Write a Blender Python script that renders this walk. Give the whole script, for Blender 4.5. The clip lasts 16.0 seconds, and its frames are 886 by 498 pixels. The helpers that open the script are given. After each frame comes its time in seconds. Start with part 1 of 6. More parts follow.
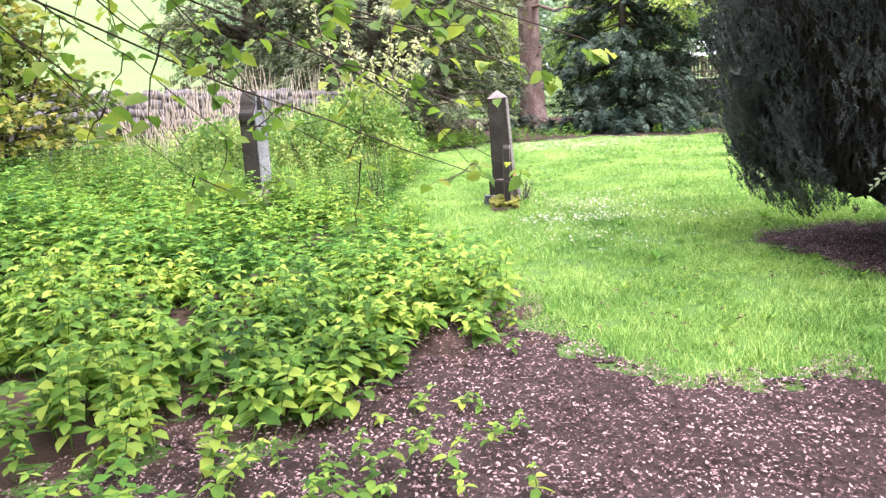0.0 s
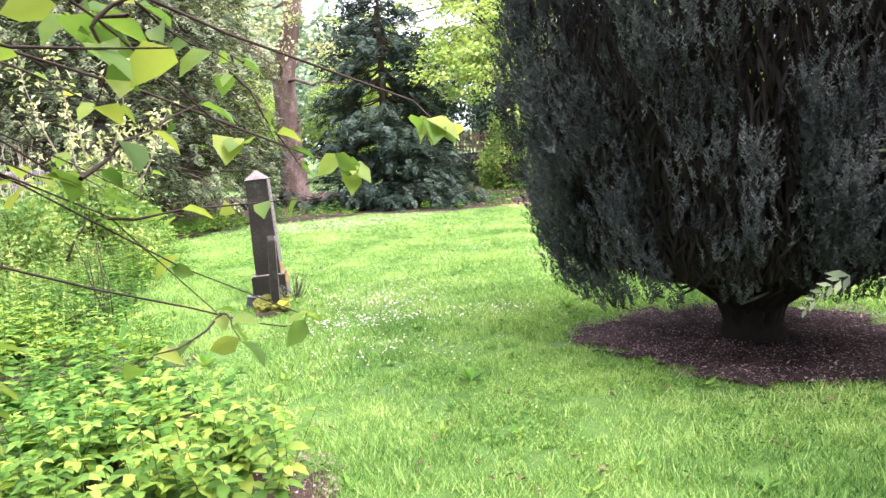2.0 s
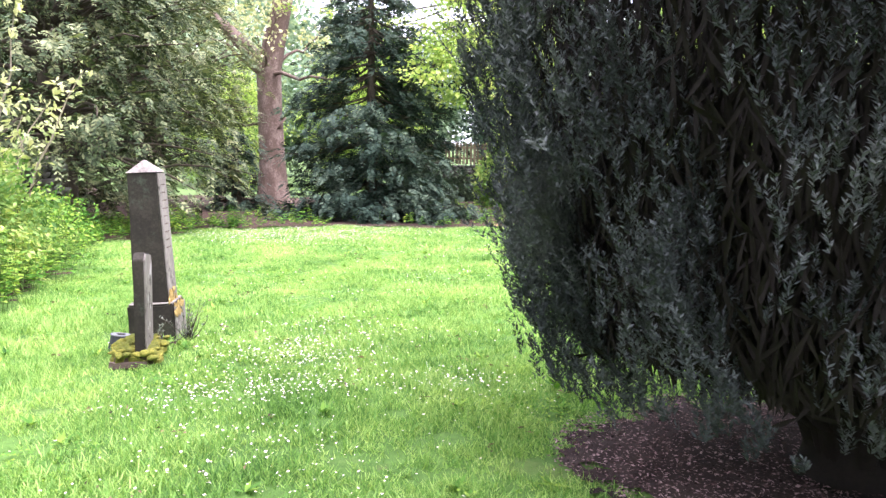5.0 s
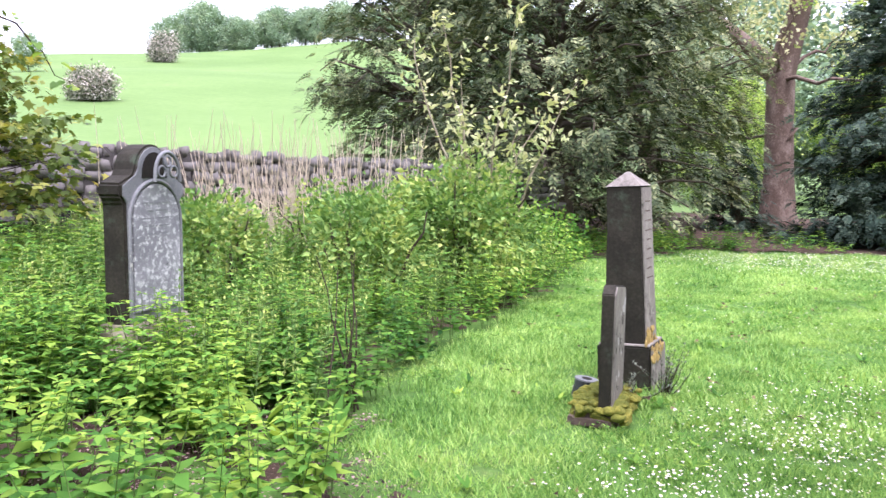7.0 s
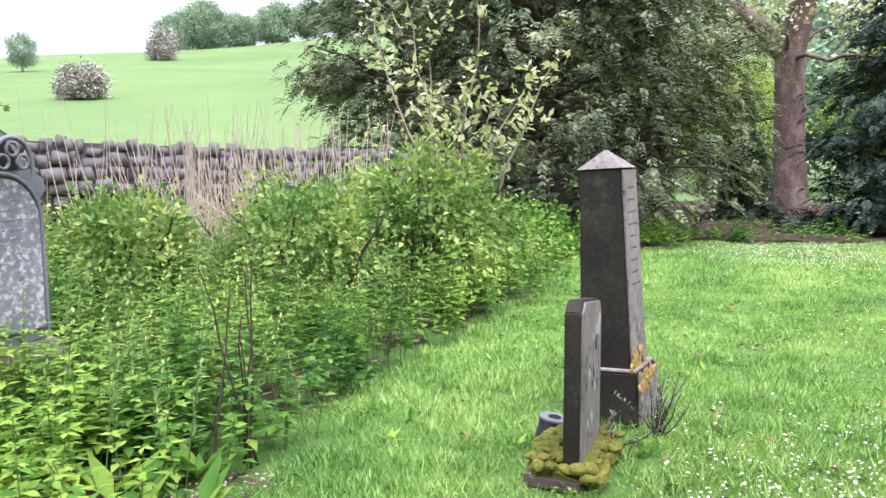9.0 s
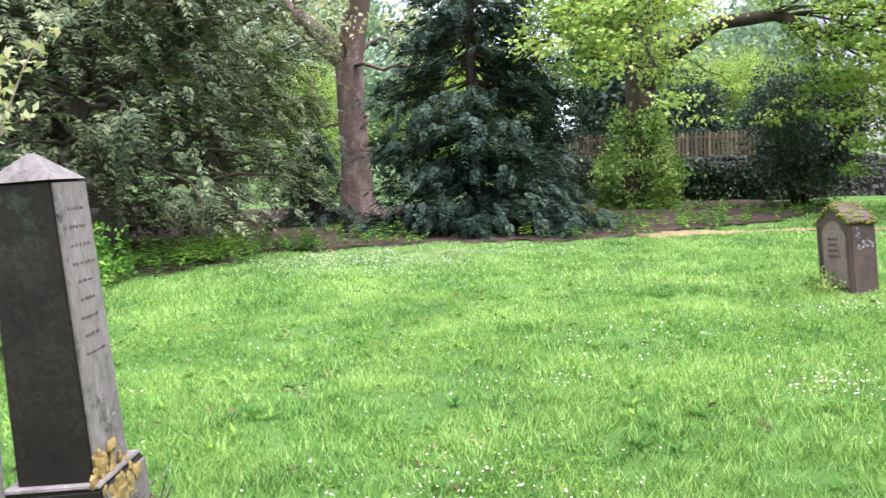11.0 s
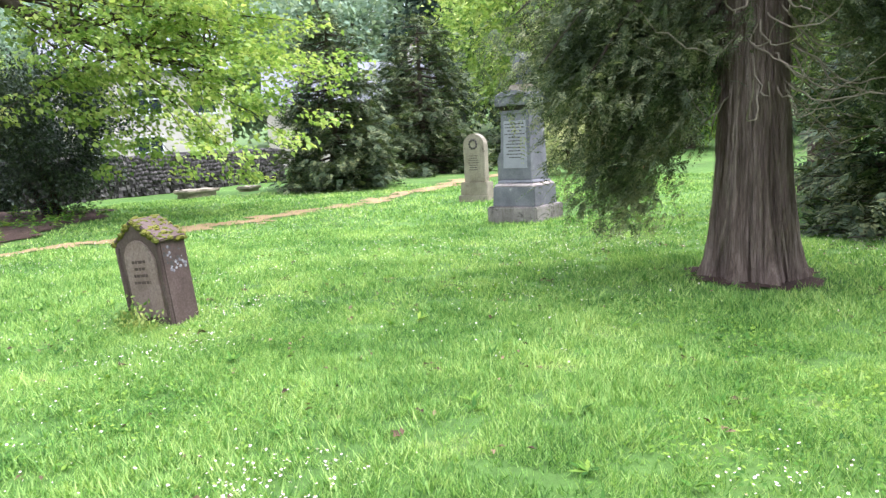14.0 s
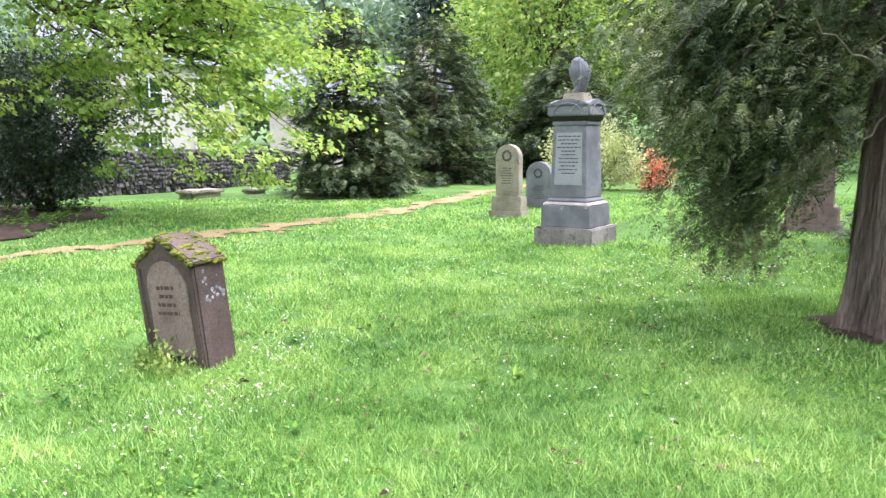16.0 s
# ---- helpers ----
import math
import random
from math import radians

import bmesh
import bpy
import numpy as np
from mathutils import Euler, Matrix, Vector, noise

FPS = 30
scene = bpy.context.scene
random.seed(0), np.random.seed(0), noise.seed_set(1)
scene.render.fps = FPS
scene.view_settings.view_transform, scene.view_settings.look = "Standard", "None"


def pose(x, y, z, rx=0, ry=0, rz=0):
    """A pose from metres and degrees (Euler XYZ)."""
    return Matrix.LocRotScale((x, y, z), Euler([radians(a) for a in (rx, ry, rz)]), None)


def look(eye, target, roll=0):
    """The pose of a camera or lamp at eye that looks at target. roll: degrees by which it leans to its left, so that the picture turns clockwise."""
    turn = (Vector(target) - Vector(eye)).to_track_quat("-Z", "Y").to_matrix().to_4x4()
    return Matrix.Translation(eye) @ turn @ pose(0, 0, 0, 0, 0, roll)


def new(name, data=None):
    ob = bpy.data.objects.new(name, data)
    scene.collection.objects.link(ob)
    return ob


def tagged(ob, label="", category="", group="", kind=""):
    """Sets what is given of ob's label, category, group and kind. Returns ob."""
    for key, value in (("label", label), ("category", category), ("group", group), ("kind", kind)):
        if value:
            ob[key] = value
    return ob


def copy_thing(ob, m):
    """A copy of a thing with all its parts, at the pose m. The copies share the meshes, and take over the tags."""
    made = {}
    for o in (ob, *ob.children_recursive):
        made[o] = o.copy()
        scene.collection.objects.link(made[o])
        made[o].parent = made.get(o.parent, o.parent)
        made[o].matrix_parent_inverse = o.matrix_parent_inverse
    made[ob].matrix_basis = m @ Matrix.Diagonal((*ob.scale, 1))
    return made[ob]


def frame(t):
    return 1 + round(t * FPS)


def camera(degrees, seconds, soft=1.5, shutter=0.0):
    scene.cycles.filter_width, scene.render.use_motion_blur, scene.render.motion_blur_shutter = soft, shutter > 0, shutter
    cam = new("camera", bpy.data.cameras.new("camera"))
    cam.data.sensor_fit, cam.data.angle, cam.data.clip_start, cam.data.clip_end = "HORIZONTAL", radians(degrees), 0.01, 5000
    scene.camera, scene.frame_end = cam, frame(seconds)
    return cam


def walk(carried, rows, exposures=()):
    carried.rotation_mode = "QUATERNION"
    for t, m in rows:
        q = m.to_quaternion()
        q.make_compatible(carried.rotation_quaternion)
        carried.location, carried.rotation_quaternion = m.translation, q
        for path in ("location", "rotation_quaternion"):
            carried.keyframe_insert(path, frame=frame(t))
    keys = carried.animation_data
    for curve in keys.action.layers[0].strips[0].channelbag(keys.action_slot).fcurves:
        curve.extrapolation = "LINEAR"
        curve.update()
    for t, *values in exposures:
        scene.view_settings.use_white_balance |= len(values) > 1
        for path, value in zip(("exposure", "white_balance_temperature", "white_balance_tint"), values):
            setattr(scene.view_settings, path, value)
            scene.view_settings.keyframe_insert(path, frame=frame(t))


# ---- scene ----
cam = camera(59.6, 16.0, soft=1.4, shutter=0.1)
METRES, EYE, TILT, LEAN, TURN = 11.4, 1.58, -1.45, -3.63, 0.0
ROWS = [
    (0.0, 0.0, 0.0, 0.0, -1.21, -10.56, 6.49),
    (0.5, -0.005, 0.0379, 0.0025, -4.22, -9.66, 7.37),
    (1.0, -0.0087, 0.0741, 0.0063, -8.92, -8.45, 7.42),
    (1.5, 0.0004, 0.1074, 0.0056, -13.5, -7.65, 7.36),
    (2.0, 0.0119, 0.1378, 0.0066, -18.87, -7.29, 7.01),
    (2.5, 0.0241, 0.1722, 0.0059, -24.63, -7.33, 6.38),
    (3.0, 0.0409, 0.2007, 0.0012, -27.84, -7.59, 6.02),
    (5.5, 0.1178, 0.354, -0.0066, -12.06, -5.92, 2.28),
    (6.0, 0.1201, 0.3855, -0.008, -3.09, -5.5, 2.47),
    (6.5, 0.122, 0.4164, -0.0063, 6.76, -4.45, 2.63),
    (7.0, 0.1142, 0.4419, -0.0062, 17.08, -3.22, 2.47),
    (7.5, 0.1096, 0.4629, -0.0038, 26.3, -1.91, 2.18),
    (8.0, 0.1132, 0.4868, -0.0047, 30.95, -1.58, 2.05),
    (8.5, 0.1167, 0.5162, -0.0085, 25.14, -2.95, 2.92),
    (11.0, 0.1576, 0.66, -0.0094, -12.1, -5.57, 5.61),
    (11.5, 0.1706, 0.6882, -0.0095, -23.15, -6.25, 6.23),
    (12.0, 0.1809, 0.7162, -0.0081, -35.87, -7.98, 6.9),
    (12.5, 0.1916, 0.7389, -0.0094, -45.98, -10.0, 6.7),
    (13.0, 0.2049, 0.7622, -0.007, -53.09, -10.94, 6.12),
    (13.5, 0.2166, 0.7911, -0.0073, -59.74, -11.08, 6.04),
    (14.0, 0.2274, 0.8163, -0.0057, -65.34, -11.09, 5.78),
    (14.5, 0.2447, 0.8406, -0.006, -70.01, -11.13, 5.36),
    (15.0, 0.2588, 0.869, -0.0069, -72.08, -11.16, 4.5),
    (15.5, 0.2739, 0.8971, -0.0031, -70.32, -10.98, 3.71),
    (16.0, 0.2971, 0.9212, -0.004, -65.7, -10.56, 3.25),
]
walk(cam, [(t, pose(0, 0, EYE, TILT, LEAN, TURN) @ pose(METRES * x, METRES * y, METRES * z, 90 + pitch, roll, yaw)) for t, x, y, z, yaw, pitch, roll in ROWS],
     [(0.0, 1.86, 6050, 32), (3.0, 1.92, 6050, 32), (5.3, 1.97, 5950, 31), (6.0, 1.75, 5900, 30), (8.0, 1.27, 5800, 30), (11.0, 1.28, 5750, 23), (16.0, 1.52, 5750, 25)])

# ---- world and light ----
world = bpy.data.worlds.new("world")
scene.world = world
world.use_nodes = True
wn = world.node_tree
sky = wn.nodes.new("ShaderNodeTexSky")
sky.sky_type = "NISHITA"
sky.sun_disc = False
sky.sun_elevation = radians(65)
sky.sun_rotation = radians(150)
sky.air_density, sky.dust_density, sky.ozone_density = 1.0, 6.0, 1.0
hazy = wn.nodes.new("ShaderNodeMixRGB")
hazy.inputs[0].default_value = 0.75
hazy.inputs[2].default_value = (9.0, 9.3, 9.5, 1)
wn.links.new(sky.outputs[0], hazy.inputs[1])
wn.links.new(hazy.outputs[0], wn.nodes["Background"].inputs[0])
wn.nodes["Background"].inputs[1].default_value = 0.125
sun = new("sun", bpy.data.lights.new("sun", "SUN"))
sun.data.energy, sun.data.angle, sun.data.color = 2.85, radians(60), (1.0, 0.985, 0.955)
sun.matrix_world = look((6, -8, 22), (0, 0, 0))

# ---- small tools ----
RNG = np.random.default_rng(7)


def mesh_np(name, V, F, smooth=False):
    V, F = np.asarray(V, np.float32), np.asarray(F, np.int32)
    k = F.shape[1]
    me = bpy.data.meshes.new(name)
    me.vertices.add(len(V))
    me.vertices.foreach_set("co", V.ravel())
    me.loops.add(F.size)
    me.loops.foreach_set("vertex_index", F.ravel())
    me.polygons.add(len(F))
    me.polygons.foreach_set("loop_start", np.arange(0, F.size, k, dtype=np.int32))
    me.polygons.foreach_set("loop_total", np.full(len(F), k, np.int32))
    if smooth:
        me.polygons.foreach_set("use_smooth", np.ones(len(F), bool))
    me.update(calc_edges=True)
    return me


def thing(name, label, category, m=None, group="", kind=""):
    ob = new(name)
    ob.empty_display_size = 0.1
    if m is not None:
        ob.matrix_world = m
    return tagged(ob, label, category, group, kind)


def part(name, geo, material, parent, label="", kind="", m=None):
    """geo: a bmesh or a mesh. One mesh object under a thing or a part."""
    if isinstance(geo, bmesh.types.BMesh):
        me = bpy.data.meshes.new(name)
        geo.to_mesh(me)
        geo.free()
    else:
        me = geo
    if material and not me.materials:
        me.materials.append(material)
    ob = new(name, me)
    if parent:
        ob.parent = parent
    if m is not None:
        ob.matrix_basis = m
    return tagged(ob, label, kind=kind)


def solo(name, geo, material, label, category, kind="", m=None, group=""):
    ob = part(name, geo, material, None, label, kind, m)
    return tagged(ob, "", category, group)


def unit(v):
    return v / np.maximum(np.linalg.norm(v, axis=-1, keepdims=True), 1e-9)


def leaf_geo(P, axis, nrm, L, W, fold=0.25, wide=0.45):
    """Folded pointed leaves: base, two sides, tip."""
    P, a, n = np.asarray(P), unit(axis), np.asarray(nrm)
    s = unit(np.cross(a, n))
    n = np.cross(s, a)
    L, W = np.broadcast_to(L, len(P))[:, None], np.broadcast_to(W, len(P))[:, None]
    mid = P + a * L * wide
    V = np.stack([P, mid + s * W / 2 + n * W * fold, P + a * L, mid - s * W / 2 + n * W * fold], 1).reshape(-1, 3)
    i = np.arange(len(P))[:, None] * 4
    F = np.stack([np.hstack([i, i + 1, i + 2]), np.hstack([i, i + 2, i + 3])], 1).reshape(-1, 3)
    return V, F


def big_leaf_geo(P, axis, nrm, L, W, fold=0.2, droop=0.15):
    """Rounder leaves of six outline points and a bent midrib."""
    P, a, n = np.asarray(P), unit(axis), np.asarray(nrm)
    s = unit(np.cross(a, n))
    n = np.cross(s, a)
    L, W = np.broadcast_to(L, len(P))[:, None], np.broadcast_to(W, len(P))[:, None]
    m1, m2 = P + a * L * 0.3, P + a * L * 0.68 - n * L * droop * 0.4
    tip = P + a * L - n * L * droop
    up = n * W * fold
    V = np.stack([P, m1 + s * W * 0.46 + up, m2 + s * W * 0.40 + up, tip, m2 - s * W * 0.40 + up, m1 - s * W * 0.46 + up, m1, m2], 1).reshape(-1, 3)
    i = np.arange(len(P))[:, None] * 8
    tris = [(0, 1, 6), (6, 1, 2), (6, 2, 7), (7, 2, 3), (7, 3, 4), (7, 4, 5), (7, 5, 6), (6, 5, 0)]
    F = np.stack([np.hstack([i + a_, i + b_, i + c_]) for a_, b_, c_ in tris], 1).reshape(-1, 3)
    return V, F


def lobed_leaf_geo(P, axis, nrm, L, W):
    """Palmate leaves of five lobes round a middle point, the outer lobes drooping."""
    P, a, n = np.asarray(P), unit(axis), np.asarray(nrm)
    s = unit(np.cross(a, n))
    n = np.cross(s, a)
    L, W = np.broadcast_to(L, len(P))[:, None], np.broadcast_to(W, len(P))[:, None]
    shape = [(0, 0.64), (24, 0.34), (50, 0.62), (78, 0.32), (112, 0.50), (150, 0.26)]
    shape += [(180, 0.36)] + [(-g, r) for g, r in shape[:0:-1]]
    mid = P + a * L * 0.36
    pts = [mid]
    for g, r in shape:
        g = math.radians(g)
        pts.append(mid + a * L * r * math.cos(g) + s * W * 0.95 * r * math.sin(g) - n * L * (0.28 * r * r - 0.04))
    k = len(pts)
    V = np.stack(pts, 1).reshape(-1, 3)
    i = np.arange(len(P))[:, None] * k
    F = np.stack([np.hstack([i, i + 1 + j, i + 1 + (j + 1) % (k - 1)]) for j in range(k - 1)], 1).reshape(-1, 3)
    return V, F


def tube(points, radii, sides=8, wobble=0.0, flute=0, seed=0):
    pts = np.array(points, float)
    r = np.random.default_rng(seed)
    tang = unit(np.gradient(pts, axis=0))
    ref = np.array([0.31, 0.95, 0.05])
    V = []
    ang = np.linspace(0, 2 * np.pi, sides, endpoint=False)
    ph = r.uniform(0, 6.28, 3)
    for p, t, rad in zip(pts, tang, radii):
        u = unit(np.cross(t, ref))
        w = np.cross(t, u)
        k = rad * (1 + wobble * r.uniform(-1, 1, sides) + (0.06 * np.sin(ang * flute + ph[0]) if flute else 0))
        V.append(p + np.outer(np.cos(ang) * k, u) + np.outer(np.sin(ang) * k, w))
    V = np.concatenate(V)
    F = []
    for i in range(len(pts) - 1):
        for j in range(sides):
            a, b = i * sides + j, i * sides + (j + 1) % sides
            F.append((a, b, b + sides, a + sides))
    return V, np.array(F)


def join(geos):
    Vs, Fs, o = [], [], 0
    for V, F in geos:
        Vs.append(V)
        Fs.append(np.asarray(F) + o)
        o += len(V)
    return np.concatenate(Vs), np.concatenate(Fs)


def wander(a, b, n, jig, rng, sag=0.0):
    a, b = np.array(a, float), np.array(b, float)
    t = np.linspace(0, 1, n)[:, None]
    p = a + (b - a) * t
    j = np.cumsum(rng.normal(0, 1, (n, 3)), 0)
    j -= t * j[-1]
    p = p + j * jig
    p[:, 2] += (-4 * sag * (t * (1 - t)))[:, 0]
    return p


def inside(poly, x, y):
    res = np.zeros(np.shape(x), bool)
    n = len(poly)
    for i in range(n):
        (x1, y1), (x2, y2) = poly[i], poly[(i + 1) % n]
        if y1 == y2:
            continue
        c = (y1 > y) != (y2 > y)
        res ^= c & (x < (x2 - x1) * (y - y1) / (y2 - y1) + x1)
    return res


def box_bm(bm, sx, sy, sz, m=None, bevel=0.0, taper=1.0):
    """A box standing on z=0, bevelled; taper narrows its top."""
    r = bmesh.ops.create_cube(bm, size=1)
    for v in r["verts"]:
        k = taper if v.co.z > 0 else 1
        v.co = Vector((v.co.x * sx * k, v.co.y * sy * k, (v.co.z + 0.5) * sz))
    if bevel:
        es = list({e for v in r["verts"] for e in v.link_edges})
        out = bmesh.ops.bevel(bm, geom=es, offset=bevel, segments=2, affect="EDGES")
        vs = list({v for f in out["faces"] for v in f.verts} | {v for v in r["verts"] if v.is_valid})
    else:
        vs = r["verts"]
    if m is not None:
        bmesh.ops.transform(bm, matrix=m, verts=vs)
    return vs


def box(sx, sy, sz, m=None, bevel=0.0, taper=1.0):
    bm = bmesh.new()
    box_bm(bm, sx, sy, sz, m, bevel, taper)
    return bm


def outline_bm(pts, depth, bevel=0.0):
    """A flat outline in x-z, given depth along y, centred on y=0."""
    bm = bmesh.new()
    a = [bm.verts.new((x, -depth / 2, z)) for x, z in pts]
    f = bm.faces.new(a)
    r = bmesh.ops.extrude_face_region(bm, geom=[f])
    for v in r["geom"]:
        if isinstance(v, bmesh.types.BMVert):
            v.co.y += depth
    bmesh.ops.recalc_face_normals(bm, faces=bm.faces)
    if bevel:
        es = [e for e in bm.edges if e.calc_face_angle(0) > 0.6]
        bmesh.ops.bevel(bm, geom=es, offset=bevel, segments=2, affect="EDGES")
    return bm


def roughen(bm, amount, scale=6.0, cuts=0, seed=0.0):
    if cuts:
        bmesh.ops.subdivide_edges(bm, edges=bm.edges[:], cuts=cuts, use_grid_fill=True)
    for v in bm.verts:
        v.co += noise.noise_vector(v.co * scale + Vector((seed, 0, seed))) * amount
    return bm


# ---- materials ----
def material(name, rough=0.8, spec=0.3):
    m = bpy.data.materials.new(name)
    m.use_nodes = True
    b = m.node_tree.nodes["Principled BSDF"]
    b.inputs["Roughness"].default_value = rough
    b.inputs["Specular IOR Level"].default_value = spec
    return m, m.node_tree, b


def ramp(nt, fac, stops):
    r = nt.nodes.new("ShaderNodeValToRGB")
    e = r.color_ramp.elements
    while len(e) < len(stops):
        e.new(0.5)
    for el, (p, c) in zip(e, stops):
        el.position, el.color = p, (*c, 1)
    nt.links.new(fac, r.inputs[0])
    return r.outputs[0]


def noise_tex(nt, scale, detail=6, rough=0.6, stretch=None, obj=True):
    co = nt.nodes.new("ShaderNodeTexCoord")
    n = nt.nodes.new("ShaderNodeTexNoise")
    n.inputs["Scale"].default_value, n.inputs["Detail"].default_value, n.inputs["Roughness"].default_value = scale, detail, rough
    src = co.outputs["Object"]
    if stretch:
        mp = nt.nodes.new("ShaderNodeMapping")
        mp.inputs["Scale"].default_value = stretch
        nt.links.new(src, mp.inputs[0])
        src = mp.outputs[0]
    nt.links.new(src, n.inputs["Vector"])
    return n.outputs["Fac"]


def mix(nt, fac, a, b, mode="MIX"):
    x = nt.nodes.new("ShaderNodeMixRGB")
    x.blend_type = mode
    for i, v in ((0, fac), (1, a), (2, b)):
        if isinstance(v, bpy.types.NodeSocket):
            nt.links.new(v, x.inputs[i])
        else:
            x.inputs[i].default_value = v if i == 0 else (*v, 1)
    return x.outputs[0]


def bump(nt, bsdf, height, strength=0.4, dist=0.02):
    b = nt.nodes.new("ShaderNodeBump")
    b.inputs["Strength"].default_value, b.inputs["Distance"].default_value = strength, dist
    nt.links.new(height, b.inputs["Height"])
    nt.links.new(b.outputs[0], bsdf.inputs["Normal"])


def leaf_mat(name, stops, through_light=0.35, rough=0.55, spec=0.3, patch=0.5, jitter=0.5, vary=1.2):
    """Leaf colours vary leaf by leaf and in larger patches; light passes through."""
    m, nt, b = material(name, rough, spec)
    stops = [(p, (c[0] * 1.12 + 0.04 * c[1], c[1], c[2] + 0.09 * c[1])) for p, c in stops]
    g = nt.nodes.new("ShaderNodeNewGeometry")
    n = noise_tex(nt, patch, 7, 0.62)
    a = nt.nodes.new("ShaderNodeMath")
    a.operation = "MULTIPLY_ADD"
    nt.links.new(g.outputs["Random Per Island"], a.inputs[0])
    a.inputs[1].default_value = jitter
    s = nt.nodes.new("ShaderNodeMath")
    s.operation = "MULTIPLY_ADD"
    nt.links.new(n, s.inputs[0])
    s.inputs[1].default_value = vary
    s.inputs[2].default_value = 0.5 - 0.5 * (jitter + vary)
    nt.links.new(s.outputs[0], a.inputs[2])
    c = ramp(nt, a.outputs[0], stops)
    nt.links.new(c, b.inputs["Base Color"])
    t = nt.nodes.new("ShaderNodeBsdfTranslucent")
    nt.links.new(mix(nt, 1.0, c, (1.0, 1.0, 0.6), "MULTIPLY"), t.inputs[0])
    x = nt.nodes.new("ShaderNodeMixShader")
    x.inputs[0].default_value = through_light
    nt.links.new(b.outputs[0], x.inputs[1])
    nt.links.new(t.outputs[0], x.inputs[2])
    nt.links.new(x.outputs[0], nt.nodes["Material Output"].inputs[0])
    return m


def mottled(name, stops, scale=8, rough=0.85, fine=60, relief=0.5, dist=0.01, stretch=None, spots=None, spot_scale=5.0, spec=0.25, per_object=0.0):
    """Two scales of noise through a colour ramp, with optional lichen or stain spots."""
    m, nt, b = material(name, rough, spec)
    big, small = noise_tex(nt, scale, 5, 0.6, stretch), noise_tex(nt, fine, 8, 0.7, stretch)
    f = mix(nt, 0.45, big, small)
    if per_object:
        oi = nt.nodes.new("ShaderNodeObjectInfo")
        f = mix(nt, per_object, f, oi.outputs["Random"])
    c = ramp(nt, f, stops)
    for colour, lo, hi, sc in spots or ():
        k = ramp(nt, noise_tex(nt, sc, 8, 0.75), [(lo, (0, 0, 0)), (hi, (1, 1, 1))])
        c = mix(nt, k, c, colour)
    nt.links.new(c, b.inputs["Base Color"])
    bump(nt, b, f, relief, dist)
    return m


LAWN = leaf_mat("lawn_grass", [(0.12, (0.04, 0.145, 0.020)), (0.5, (0.185, 0.42, 0.058)), (0.88, (0.47, 0.70, 0.17))], 0.35, 0.65, 0.15, 0.9, 0.6, 1.15)
SOIL = mottled("lawn_soil", [(0.3, (0.032, 0.07, 0.014)), (0.5, (0.075, 0.155, 0.028)), (0.68, (0.14, 0.25, 0.05))], 0.5, 1.0, 25, 0.8, 0.03,
               spots=[((0.15, 0.19, 0.055), 0.56, 0.70, 0.9), ((0.11, 0.08, 0.045), 0.64, 0.70, 2.6)])
FIELD = mottled("pasture", [(0.3, (0.075, 0.135, 0.035)), (0.5, (0.105, 0.175, 0.05)), (0.68, (0.145, 0.215, 0.07))], 0.08, 1.0, 2.5, 0.3, 0.05)
MULCH = mottled("bark_mulch", [(0.25, (0.010, 0.007, 0.006)), (0.5, (0.048, 0.032, 0.027)), (0.75, (0.13, 0.092, 0.078))], 3, 1.0, 90, 1.0, 0.03)
CHIP = mottled("wood_chip", [(0.2, (0.06, 0.03, 0.02)), (0.5, (0.20, 0.11, 0.085)), (0.8, (0.42, 0.30, 0.25))], 2, 0.9, 30)
CHIPS = leaf_mat("bark_chip", [(0.12, (0.016, 0.011, 0.009)), (0.5, (0.10, 0.068, 0.056)), (0.88, (0.40, 0.32, 0.275))], 0.0, 0.9, 0.2, 2.0, 0.8, 1.0)
DEADLEAF = leaf_mat("dead_leaf", [(0.12, (0.035, 0.026, 0.013)), (0.5, (0.11, 0.085, 0.04)), (0.88, (0.26, 0.21, 0.10))], 0.1, 0.8, 0.2, 2.0, 0.7, 1.0)
EARTH = mottled("leaf_litter_earth", [(0.3, (0.025, 0.018, 0.012)), (0.55, (0.075, 0.047, 0.034)), (0.75, (0.16, 0.105, 0.075))], 2, 1.0, 50, 1.0, 0.03)
GRAVEL = mottled("ochre_path_earth", [(0.3, (0.18, 0.13, 0.06)), (0.55, (0.31, 0.22, 0.11)), (0.75, (0.22, 0.24, 0.08))], 1.2, 1.0, 60, 0.7)
NETTLE = leaf_mat("nettle_leaf", [(0.12, (0.014, 0.075, 0.010)), (0.5, (0.095, 0.28, 0.018)), (0.88, (0.31, 0.51, 0.035))], 0.4, 0.65, 0.1, 0.8, 0.5, 1.4)
STEM = mottled("green_stem", [(0.3, (0.06, 0.12, 0.03)), (0.7, (0.16, 0.24, 0.06))], 5)
# strong tone patches put lit plumes and darker ones into the needle colour
YEW = leaf_mat("yew_needles", [(0.12, (0.008, 0.013, 0.011)), (0.45, (0.030, 0.046, 0.038)), (0.85, (0.11, 0.145, 0.122))], 0.06, 0.65, 0.3, 2.2, 0.2, 1.7)
YEW2 = leaf_mat("yew_bush_needles", [(0.15, (0.012, 0.026, 0.010)), (0.5, (0.062, 0.105, 0.038)), (0.85, (0.24, 0.30, 0.12))], 0.2, 0.65, 0.2, 0.9)
FIR = leaf_mat("fir_needles", [(0.15, (0.007, 0.021, 0.013)), (0.5, (0.031, 0.066, 0.040)), (0.85, (0.105, 0.165, 0.095))], 0.12, 0.65, 0.15, 0.7)
